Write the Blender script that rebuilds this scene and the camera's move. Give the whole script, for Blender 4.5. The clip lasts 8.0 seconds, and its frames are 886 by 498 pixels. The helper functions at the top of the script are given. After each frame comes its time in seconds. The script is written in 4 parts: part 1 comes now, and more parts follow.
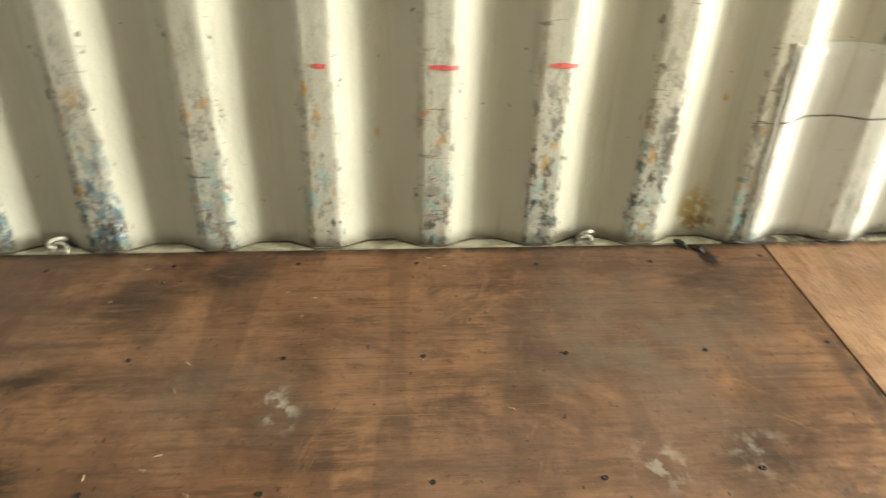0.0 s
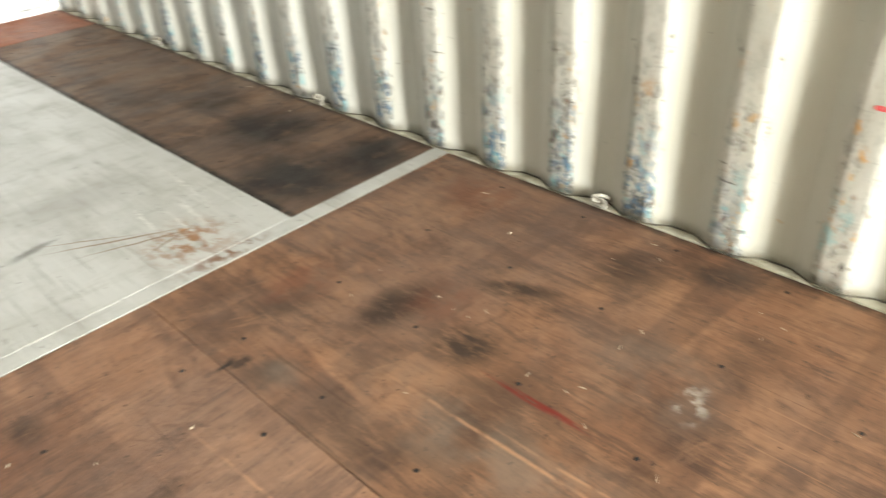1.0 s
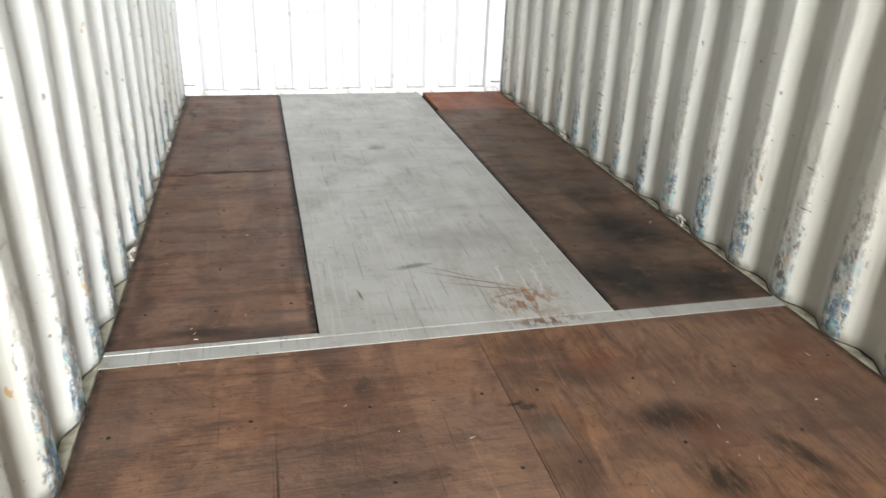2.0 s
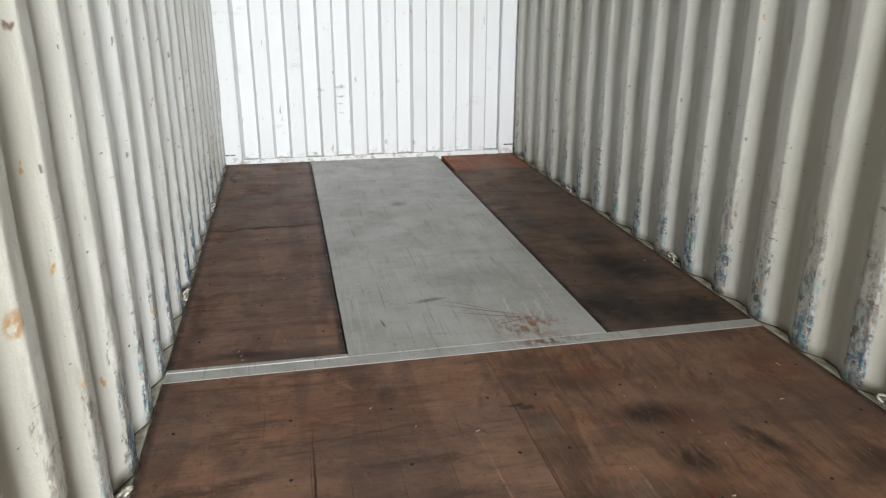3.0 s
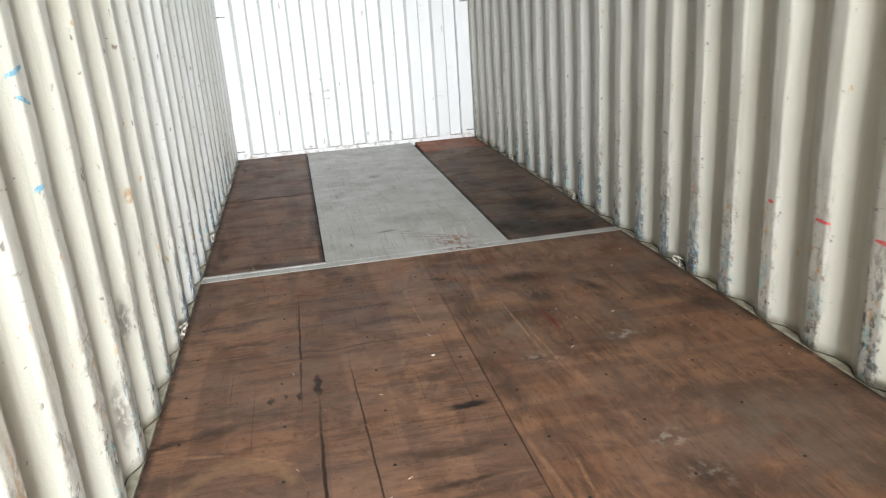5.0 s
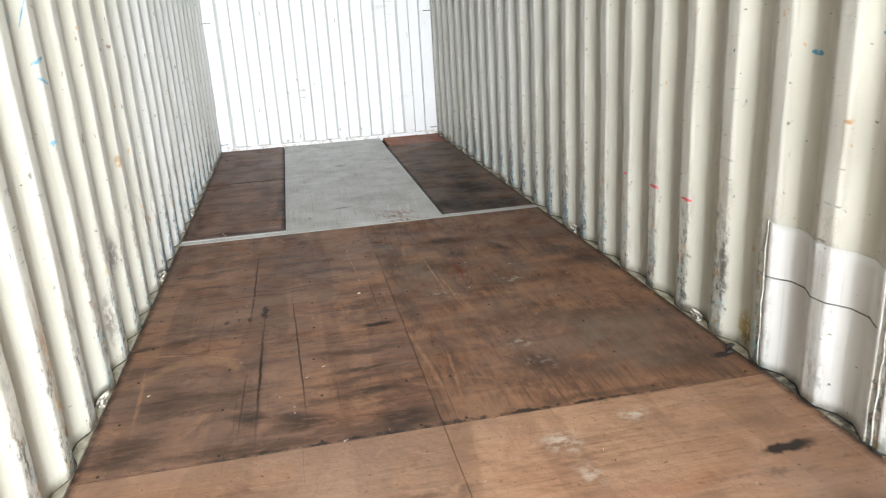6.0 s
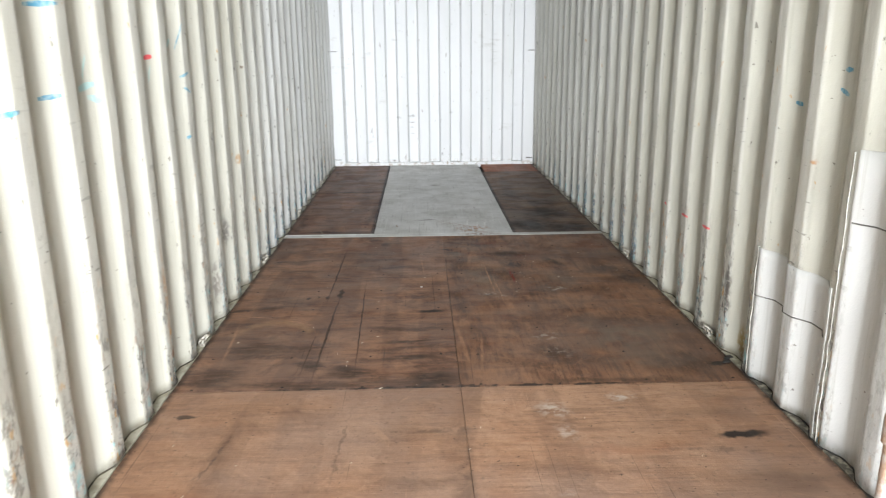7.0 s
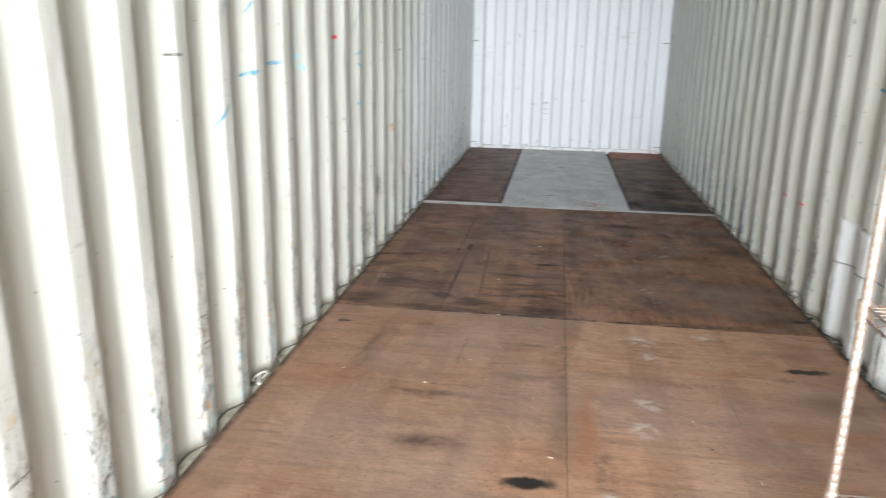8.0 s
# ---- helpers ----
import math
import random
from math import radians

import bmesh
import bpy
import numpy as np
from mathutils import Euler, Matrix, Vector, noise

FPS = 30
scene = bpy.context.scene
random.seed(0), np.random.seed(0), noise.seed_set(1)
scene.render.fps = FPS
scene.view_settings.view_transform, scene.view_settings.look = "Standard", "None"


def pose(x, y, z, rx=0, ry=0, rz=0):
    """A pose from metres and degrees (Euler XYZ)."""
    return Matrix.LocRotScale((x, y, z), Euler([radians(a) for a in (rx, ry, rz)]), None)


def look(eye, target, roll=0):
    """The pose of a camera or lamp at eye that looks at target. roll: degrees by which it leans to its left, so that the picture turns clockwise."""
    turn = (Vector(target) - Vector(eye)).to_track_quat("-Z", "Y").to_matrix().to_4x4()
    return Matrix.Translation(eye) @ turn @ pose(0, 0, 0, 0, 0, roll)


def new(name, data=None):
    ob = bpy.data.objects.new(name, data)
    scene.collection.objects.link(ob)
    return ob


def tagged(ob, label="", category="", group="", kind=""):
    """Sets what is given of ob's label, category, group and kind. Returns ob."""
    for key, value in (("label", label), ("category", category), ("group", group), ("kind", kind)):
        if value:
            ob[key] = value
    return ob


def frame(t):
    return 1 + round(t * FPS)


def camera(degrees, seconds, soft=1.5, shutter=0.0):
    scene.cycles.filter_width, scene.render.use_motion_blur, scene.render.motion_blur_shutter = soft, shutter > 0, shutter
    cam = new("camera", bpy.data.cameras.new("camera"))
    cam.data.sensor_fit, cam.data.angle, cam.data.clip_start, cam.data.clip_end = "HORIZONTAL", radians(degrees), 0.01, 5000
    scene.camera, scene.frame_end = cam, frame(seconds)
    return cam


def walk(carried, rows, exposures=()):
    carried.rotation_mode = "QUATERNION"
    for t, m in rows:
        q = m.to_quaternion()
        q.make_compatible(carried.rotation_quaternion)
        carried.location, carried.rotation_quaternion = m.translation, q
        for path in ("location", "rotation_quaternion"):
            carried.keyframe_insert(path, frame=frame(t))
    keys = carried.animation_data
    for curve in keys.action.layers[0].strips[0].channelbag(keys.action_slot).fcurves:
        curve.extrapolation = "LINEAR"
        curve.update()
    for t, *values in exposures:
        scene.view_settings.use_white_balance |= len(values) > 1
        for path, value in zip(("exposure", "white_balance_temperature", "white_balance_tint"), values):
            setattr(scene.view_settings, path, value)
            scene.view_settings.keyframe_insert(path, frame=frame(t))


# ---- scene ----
cam = camera(62.3, 8.0, soft=1.2, shutter=0.2)
PATH = [
    (0, (-0.472, -1.491, 1.047), (1.207, -1.634, -0.031), 1.7),
    (0.3, (-0.483, -1.56, 1.063), (1.15, -1.247, -0.048), 2.2),
    (0.5, (-0.487, -1.65, 1.069), (1.037, -0.996, -0.049), -1.0),
    (0.7, (-0.475, -1.71, 1.108), (0.913, -0.797, -0.032), -3.6),
    (1, (-0.55, -1.712, 1.152), (0.62, -0.505, 0.064), -3.6),
    (1.2, (-0.586, -1.722, 1.164), (0.304, -0.24, 0.155), -4.5),
    (1.5, (-0.63, -1.794, 1.21), (0.048, -0.158, 0.279), -2.1),
    (1.7, (-0.625, -1.868, 1.234), (-0.012, -0.192, 0.331), 0.6),
    (2, (-0.65, -1.981, 1.256), (-0.194, -0.221, 0.421), 2.4),
    (2.2, (-0.685, -2.036, 1.248), (-0.28, -0.217, 0.527), 2.6),
    (3.3, (-0.673, -2.556, 1.288), (-0.281, -0.713, 0.632), -0.3),
    (3.5, (-0.652, -2.666, 1.272), (-0.266, -0.816, 0.618), -0.1),
    (4, (-0.592, -3.033, 1.286), (-0.261, -1.177, 0.617), -0.5),
    (4.5, (-0.63, -3.378, 1.275), (-0.277, -1.511, 0.651), -3.3),
    (5.8, (-0.398, -4.422, 1.313), (-0.059, -2.559, 0.67), -4.2),
    (6, (-0.376, -4.583, 1.287), (-0.021, -2.713, 0.672), -3.4),
    (6.2, (-0.328, -4.688, 1.284), (0.017, -2.815, 0.673), -3.4),
    (6.5, (-0.268, -4.886, 1.294), (0.006, -2.991, 0.717), -2.3),
    (6.7, (-0.225, -5.0, 1.294), (-0.03, -3.08, 0.752), -1.2),
    (7, (-0.16, -5.19, 1.294), (-0.103, -3.258, 0.775), -0.5),
    (7.3, (-0.153, -5.42, 1.291), (-0.183, -3.486, 0.782), -0.2),
    (7.5, (-0.132, -5.572, 1.284), (-0.18, -3.638, 0.78), 0.1),
    (7.6, (-0.114, -5.645, 1.29), (-0.176, -3.716, 0.763), 0.4),
    (7.8, (-0.136, -5.765, 1.285), (-0.226, -3.842, 0.739), 1.2),
    (8, (-0.108, -5.845, 1.26), (-0.394, -3.94, 0.722), 0.9),
]
EXPOSURES = [(0.0, 0.38, 8250, 0), (0.7, 0.66, 7650, 4), (1.2, 1.0, 7100, 8), (1.5, 0.86, 6900, 10), (2.2, 0.0, 6800, 10),
             (3.5, -0.5, 6750, 10), (4.5, -0.3, 6750, 10), (6.5, -0.15, 6650, 10), (7.0, -0.35, 6600, 10), (7.5, -0.55, 6500, 10), (8.0, -0.65, 6350, 10)]
walk(cam, [(t, look(eye, aim, roll)) for t, eye, aim, roll in PATH], EXPOSURES)

# ---- plan, in metres: x across, y towards the closed end, floor at z = 0 ----
HALF = 1.165            # half the width between the inner ridges of the side walls
Y_END = 3.495           # inner face of the closed end
Y_DOOR = -8.50          # door opening
ROOF = 2.385
PITCH, RIDGE, SLOPE, DEEP = 0.278, 0.070, 0.068, 0.036
RIDGE_Y = -1.606        # centre of one ridge
TUNNEL = 0.515          # half width of the steel tunnel plate
Y_BAR = 0.066           # the cross bar lies from 0 to here
Y_LIP = 0.090           # the tunnel plate overlaps it on one side to here
Y_SEAM = -2.505         # old plywood ends, newer plywood begins
Y_SEAM_2 = -4.945

# ---- daylight: sky and sun outside, the sky's light in the door opening ----
world = bpy.data.worlds.new("sky")
scene.world = world
world.use_nodes = True
wn, wl = world.node_tree.nodes, world.node_tree.links
sky = wn.new("ShaderNodeTexSky")
sky.sky_type, sky.sun_disc = "NISHITA", False
sky.sun_elevation, sky.sun_rotation = radians(50), radians(215)
wl.new(sky.outputs[0], wn["Background"].inputs[0])
wn["Background"].inputs[1].default_value = 0.12

sun = new("sun", bpy.data.lights.new("sun", "SUN"))
sun.data.energy, sun.data.angle, sun.data.color = 3.0, radians(0.5), (1.0, 0.96, 0.9)
sun.matrix_world = look((3, 6, 20), (0, 0, 8))

door_light = new("door_daylight", bpy.data.lights.new("door_daylight", "AREA"))
door_light.data.shape, door_light.data.size, door_light.data.size_y = "RECTANGLE", 2.2, 2.25
door_light.data.energy, door_light.data.color = 368.0, (0.93, 0.985, 1.04)
door_light.data.spread = radians(70)
door_light.matrix_world = look((0.03, Y_DOOR + 0.05, 1.2), (-0.02, Y_DOOR + 1.05, 1.15))


# ---- materials ----
class Mat:
    """A node material built up layer by layer on world position."""

    def __init__(self, name, base, rough=0.6, metal=0.0, local=False):
        self.m = bpy.data.materials.new(name)
        self.m.use_nodes = True
        self.n, self.l = self.m.node_tree.nodes, self.m.node_tree.links
        self.shader = self.n["Principled BSDF"]
        if local:
            self.pos = self.n.new("ShaderNodeTexCoord").outputs["Object"]
        else:
            self.pos = self.n.new("ShaderNodeNewGeometry").outputs["Position"]
        rgb = self.n.new("ShaderNodeRGB")
        rgb.outputs[0].default_value = (*base, 1)
        self.col = rgb.outputs[0]
        self.shader.inputs["Roughness"].default_value = rough
        self.shader.inputs["Metallic"].default_value = metal
        self.height, self.made = None, {}

    def link(self, a, b):
        self.l.new(a, b)

    def scaled(self, s, off=(0, 0, 0)):
        v = self.n.new("ShaderNodeVectorMath")
        v.operation = "MULTIPLY_ADD"
        self.link(self.pos, v.inputs[0])
        v.inputs[1].default_value, v.inputs[2].default_value = s, off
        return v.outputs[0]

    def ramp(self, val, lo, hi, a=0.0, b=1.0):
        r = self.n.new("ShaderNodeMapRange")
        r.interpolation_type = "SMOOTHSTEP"
        self.link(val, r.inputs[0])
        for i, x in enumerate((lo, hi, a, b)):
            r.inputs[i + 1].default_value = x
        return r.outputs[0]

    def noise(self, s, lo, hi, detail=5.0, rough=0.6, off=(0, 0, 0), a=0.0, b=1.0, turn=0.0):
        key = (s, lo, hi, detail, rough, off, a, b, turn)
        if key in self.made:
            return self.made[key]
        t = self.n.new("ShaderNodeTexNoise")
        s = s if isinstance(s, tuple) else (s, s, s)
        if turn:
            p = self.n.new("ShaderNodeMapping")
            p.vector_type = "TEXTURE"
            self.link(self.pos, p.inputs[0])
            p.inputs[1].default_value, p.inputs[2].default_value = off, (0, 0, radians(turn))
            p.inputs[3].default_value = (1 / s[0], 1 / s[1], 1 / s[2])
            self.link(p.outputs[0], t.inputs["Vector"])
        else:
            self.link(self.scaled(s, off), t.inputs["Vector"])
        t.inputs["Scale"].default_value = 1.0
        t.inputs["Detail"].default_value, t.inputs["Roughness"].default_value = detail, rough
        self.made[key] = self.ramp(t.outputs[0], lo, hi, a, b)
        return self.made[key]

    def math(self, op, a, b=None):
        k = self.n.new("ShaderNodeMath")
        k.operation, k.use_clamp = op, True
        for i, x in enumerate((a, b)):
            if x is None:
                continue
            if isinstance(x, (int, float)):
                k.inputs[i].default_value = x
            else:
                self.link(x, k.inputs[i])
        return k.outputs[0]

    def times(self, *facs):
        out = facs[0]
        for f in facs[1:]:
            out = self.math("MULTIPLY", out, f)
        return out

    def axis(self, i):
        if "xyz" not in self.made:
            self.made["xyz"] = self.n.new("ShaderNodeSeparateXYZ")
            self.link(self.pos, self.made["xyz"].inputs[0])
        return self.made["xyz"].outputs[i]

    def band(self, i, lo, hi):
        """0 below lo, 1 above hi along an axis."""
        return self.ramp(self.axis(i), lo, hi)

    def paint(self, fac, colour, blend="MIX"):
        x = self.n.new("ShaderNodeMix")
        x.data_type, x.blend_type = "RGBA", blend
        if isinstance(fac, (int, float)):
            x.inputs[0].default_value = fac
        else:
            self.link(fac, x.inputs[0])
        self.link(self.col, x.inputs[6])
        if isinstance(colour, tuple):
            x.inputs[7].default_value = (*colour, 1)
        else:
            self.link(colour, x.inputs[7])
        self.col = x.outputs[2]
        return self

    def warped(self, scale, amount):
        """Position pushed about by noise, so that the edges of stains are ragged."""
        t = self.n.new("ShaderNodeTexNoise")
        self.link(self.scaled((scale, scale, scale)), t.inputs["Vector"])
        t.inputs["Scale"].default_value, t.inputs["Detail"].default_value = 1.0, 4.0
        s = self.n.new("ShaderNodeVectorMath")
        s.operation = "MULTIPLY_ADD"
        self.link(t.outputs[1], s.inputs[0])
        s.inputs[1].default_value, s.inputs[2].default_value = (amount,) * 3, (-amount / 2,) * 3
        a = self.n.new("ShaderNodeVectorMath")
        a.operation = "ADD"
        self.link(self.pos, a.inputs[0])
        self.link(s.outputs[0], a.inputs[1])
        return a.outputs[0]

    def stain(self, where, x, y, rx, ry, turn=0.0, soft=0.5, z=0.0, rz=1000.0):
        """1 inside an ellipse (on the floor, or with rz on a wall), 0 outside, with a soft rim."""
        p = self.n.new("ShaderNodeMapping")
        p.vector_type = "TEXTURE"
        self.link(where, p.inputs[0])
        p.inputs[1].default_value, p.inputs[2].default_value = (x, y, z), (0, 0, radians(turn))
        p.inputs[3].default_value = (rx, ry, rz)
        d = self.n.new("ShaderNodeVectorMath")
        d.operation = "LENGTH"
        self.link(p.outputs[0], d.inputs[0])
        return self.ramp(d.outputs["Value"], 1.0, 1.0 - soft)

    def relief(self, fac, depth, strength=1.0):
        b = self.n.new("ShaderNodeBump")
        b.inputs["Strength"].default_value, b.inputs["Distance"].default_value = strength, depth
        self.link(fac, b.inputs["Height"])
        if self.height is not None:
            self.link(self.height, b.inputs["Normal"])
        self.height = b.outputs[0]
        return self

    def gloss(self, fac, lo, hi):
        self.link(self.ramp(fac, 0, 1, lo, hi), self.shader.inputs["Roughness"])
        return self

    def random(self):
        return self.n.new("ShaderNodeObjectInfo").outputs["Random"]

    def done(self):
        self.link(self.col, self.shader.inputs["Base Color"])
        if self.height is not None:
            self.link(self.height, self.shader.inputs["Normal"])
        return self.m


def wall_paint(name, fresh=False):
    """Cream container paint, whiter towards the closed end, scuffed and daubed on the ridges low down."""
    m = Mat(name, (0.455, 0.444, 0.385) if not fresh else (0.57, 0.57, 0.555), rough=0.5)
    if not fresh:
        # whiter paint towards the closed end, plus the left wall's brighter light as colour
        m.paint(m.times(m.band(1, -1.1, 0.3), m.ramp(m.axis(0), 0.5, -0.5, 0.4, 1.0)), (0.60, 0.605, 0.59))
    m.paint(m.noise((1.3, 1.3, 0.5), 0.42, 0.75, b=0.45), (0.40, 0.383, 0.31) if not fresh else (0.53, 0.53, 0.505))
    m.paint(m.noise((9, 9, 1.2), 0.5, 0.8, b=0.35), (0.42, 0.40, 0.33))
    # the ridges: the part of the sheet that stands furthest into the room
    off = m.n.new("ShaderNodeMath")
    off.operation = "ABSOLUTE"
    m.link(m.axis(0), off.inputs[0])
    ridge = m.ramp(off.outputs[0], HALF + 0.009, HALF + 0.003)
    edge = m.times(m.ramp(off.outputs[0], HALF + 0.016, HALF + 0.008), m.ramp(off.outputs[0], HALF + 0.001, HALF + 0.006))
    tall = m.ramp(m.axis(2), 1.5, 0.2)
    low = m.ramp(m.axis(2), 0.85, 0.05)
    lower = m.ramp(m.axis(2), 0.40, 0.06)
    k = 0.35 if fresh else 1.0
    m.paint(m.times(ridge, m.noise((30, 12, 2.2), 0.40, 0.62, a=0.2), 0.6 * k), (0.55, 0.54, 0.50))
    # rubbed edges of the ridges, worn through in patches
    m.paint(m.times(edge, tall, m.noise((20, 8, 5), 0.49, 0.62, detail=8, rough=0.7, off=(2, 7, 1)), 0.36 * k), (0.22, 0.205, 0.17))
    m.paint(m.times(edge, m.noise((30, 30, 22), 0.63, 0.68, detail=4, off=(7, 1, 4)), 0.8 * k), (0.10, 0.085, 0.07))
    patchy = m.noise((2, 3.6, 4), 0.40, 0.56, off=(4, 4, 4), a=0.35)
    m.paint(m.times(ridge, low, patchy, m.noise((60, 34, 16), 0.47, 0.58, detail=9, rough=0.75), 0.42 * k), (0.29, 0.27, 0.235))
    m.paint(m.times(ridge, low, patchy, m.noise((46, 38, 21), 0.515, 0.565, detail=8, rough=0.74, off=(3, 1, 7)), 0.92 * k), (0.055, 0.046, 0.038))
    m.paint(m.times(ridge, low, m.noise((50, 40, 24), 0.57, 0.63, detail=7, rough=0.7, off=(5, 6, 7)), 0.8 * k), (0.22, 0.12, 0.07))
    # thin cracks across the ridges
    m.paint(m.times(ridge, tall, m.noise((8, 9, 62), 0.63, 0.655, detail=4, rough=0.6, off=(8, 1, 2)), m.noise((2, 4, 3), 0.45, 0.58, off=(1, 1, 5), a=0.15), 0.85 * k), (0.085, 0.07, 0.055))
    # daubs of blue and pale turquoise, thickest on the middle ridges
    along_wall = m.times(m.band(1, -1.25, -0.6), m.ramp(m.axis(1), 3.0, 1.6))
    blues = m.times(m.noise((1, 3.2, 2.0), 0.36, 0.50, off=(9, 9, 0)), m.ramp(along_wall, 0, 1, 0.25, 1.0))
    m.paint(m.times(ridge, lower, blues, m.noise((60, 32, 26), 0.495, 0.55, detail=8, rough=0.74, off=(1, 4, 2)), 0.85 * k), (0.03, 0.125, 0.225))
    m.paint(m.times(ridge, lower, blues, m.noise((60, 40, 36), 0.54, 0.58, detail=6, rough=0.7, off=(7, 4, 9)), 0.8 * k), (0.02, 0.035, 0.05))
    m.paint(m.times(ridge, lower, m.noise((40, 28, 20), 0.54, 0.61, detail=7, rough=0.7, off=(6, 9, 1)), 0.7 * k), (0.20, 0.46, 0.49))
    m.paint(m.times(ridge, low, m.noise((30, 22, 14), 0.62, 0.67, off=(2, 2, 8)), 0.9 * k), (0.50, 0.27, 0.07))
    m.paint(m.times(m.noise((16, 16, 11), 0.70, 0.74, detail=3, off=(5, 3, 1)), 0.85), (0.42, 0.24, 0.08))
    m.paint(m.times(m.noise((26, 26, 50), 0.725, 0.75, detail=2, off=(1, 8, 3)), 0.8), (0.12, 0.10, 0.08))
    # runs of thin dirty water down the sheet
    m.paint(m.times(m.noise((34, 34, 1.1), 0.56, 0.68, detail=4, off=(3, 3, 9)), 0.22), (0.25, 0.235, 0.18))
    spot = m.warped(24.0, 0.05)
    for x, y, z, ry, rz, c in ((-HALF, -1.097, 0.73, 0.035, 0.030, (0.34, 0.20, 0.09)), (-HALF, -0.83, 0.735, 0.012, 0.014, (0.40, 0.22, 0.06)),
                               (-HALF, -1.055, 1.218, 0.025, 0.018, (0.10, 0.07, 0.05)), (-HALF, -0.826, 1.223, 0.02, 0.016, (0.12, 0.07, 0.04)), (-HALF, -1.595, 0.906, 0.014, 0.03, (0.05, 0.04, 0.03)),
                               (-HALF, -0.41, 0.33, 0.04, 0.09, (0.12, 0.11, 0.11)), (-HALF, -1.41, 0.40, 0.035, 0.10, (0.16, 0.15, 0.14)), (-HALF, -1.0, 0.36, 0.03, 0.09, (0.13, 0.12, 0.11)),
                               (-HALF, -1.68, 0.20, 0.035, 0.15, (0.20, 0.18, 0.16)), (-HALF, -2.43, 0.38, 0.022, 0.30, (0.36, 0.24, 0.15)), (-HALF, -2.40, 0.14, 0.05, 0.035, (0.22, 0.09, 0.03)),
                               (-HALF, -2.70, 0.12, 0.018, 0.02, (0.28, 0.13, 0.05)), (-HALF, -3.50, 0.33, 0.03, 0.012, (0.40, 0.20, 0.07)), (-HALF, -2.62, 0.62, 0.022, 0.30, (0.42, 0.38, 0.28)),
                               (HALF, -2.31, 0.09, 0.07, 0.09, (0.30, 0.21, 0.06)), (HALF, -2.33, 0.05, 0.05, 0.03, (0.16, 0.09, 0.03)), (HALF, -2.76, 0.93, 0.03, 0.008, (0.38, 0.18, 0.06)), (HALF, -2.234, 0.918, 0.01, 0.02, (0.08, 0.06, 0.05)),
                               (HALF, -1.33, 0.38, 0.016, 0.03, (0.55, 0.25, 0.03)), (HALF, -1.30, 0.44, 0.012, 0.02, (0.50, 0.24, 0.05)), (HALF, -1.58, 0.38, 0.014, 0.018, (0.45, 0.22, 0.06)),
                               (HALF, -1.47, 0.32, 0.014, 0.02, (0.46, 0.30, 0.10)), (HALF, -1.90, 0.29, 0.010, 0.02, (0.50, 0.26, 0.06)), (HALF, -2.19, 0.30, 0.030, 0.17, (0.10, 0.09, 0.08)),
                               (HALF, -0.77, 0.42, 0.025, 0.035, (0.42, 0.28, 0.17)), (HALF, -1.86, 0.13, 0.012, 0.012, (0.02, 0.02, 0.02))):
        m.paint(m.times(m.stain(spot, x, y, 0.3, ry, 0, 0.7, z, rz), m.noise(45, 0.34, 0.52), 0.9), c)
    # grime along the foot of the wall
    m.paint(m.times(m.ramp(m.axis(2), 0.05, 0.0), m.noise(14, 0.35, 0.6), 0.8), (0.20, 0.17, 0.12))
    m.relief(m.noise((5, 5, 2.5), 0.3, 0.7), 0.004, 0.5)
    m.relief(m.noise(160, 0.3, 0.7, detail=2), 0.0006, 0.35)
    m.gloss(m.noise(12, 0.3, 0.7), 0.38, 0.6)
    return m.done()


def end_paint():
    m = Mat("white_end_paint", (0.59, 0.595, 0.60), rough=0.42)
    m.paint(m.noise((2, 2, 0.8), 0.45, 0.8, b=0.4), (0.54, 0.535, 0.515))
    w = m.noise((7, 3, 30), 0.55, 0.63, detail=4)
    m.paint(m.times(w, m.noise((3.2, 1, 2.6), 0.56, 0.68, off=(2, 0, 5)), 0.5), (0.42, 0.41, 0.39))
    m.paint(m.times(m.noise((40, 9, 9), 0.68, 0.72, detail=3), 0.7), (0.22, 0.18, 0.15))
    m.paint(m.times(m.ramp(m.axis(2), 0.10, 0.0), m.noise(26, 0.5, 0.62), 0.75), (0.30, 0.24, 0.18))
    w = m.warped(30.0, 0.04)
    for x, z, rx, rz, f in ((-0.255, 0.575, 0.055, 0.026, 0.7), (-0.255, 0.500, 0.050, 0.010, 0.8), (-0.255, 0.440, 0.030, 0.009, 0.6), (-0.41, 0.560, 0.040, 0.022, 0.6),
                            (-0.722, 0.385, 0.008, 0.075, 0.95), (-1.015, 0.33, 0.006, 0.035, 0.8), (-0.25, 0.37, 0.035, 0.006, 0.5), (0.21, 0.62, 0.03, 0.03, 0.35),
                            (0.10, 0.13, 0.02, 0.03, 0.5), (0.33, 0.12, 0.015, 0.03, 0.5), (-0.47, 0.05, 0.02, 0.02, 0.8), (0.70, 0.12, 0.02, 0.015, 0.5)):
        m.paint(m.times(m.stain(w, x, 0, rx, 1000.0, 0, 0.8, z, rz), m.noise((30, 1, 30), 0.3, 0.55), f), (0.17, 0.155, 0.14))
    m.relief(m.noise(130, 0.3, 0.7, detail=2), 0.0006, 0.2)
    m.gloss(m.noise((3, 3, 1), 0.3, 0.7), 0.62, 0.75)
    return m.done()


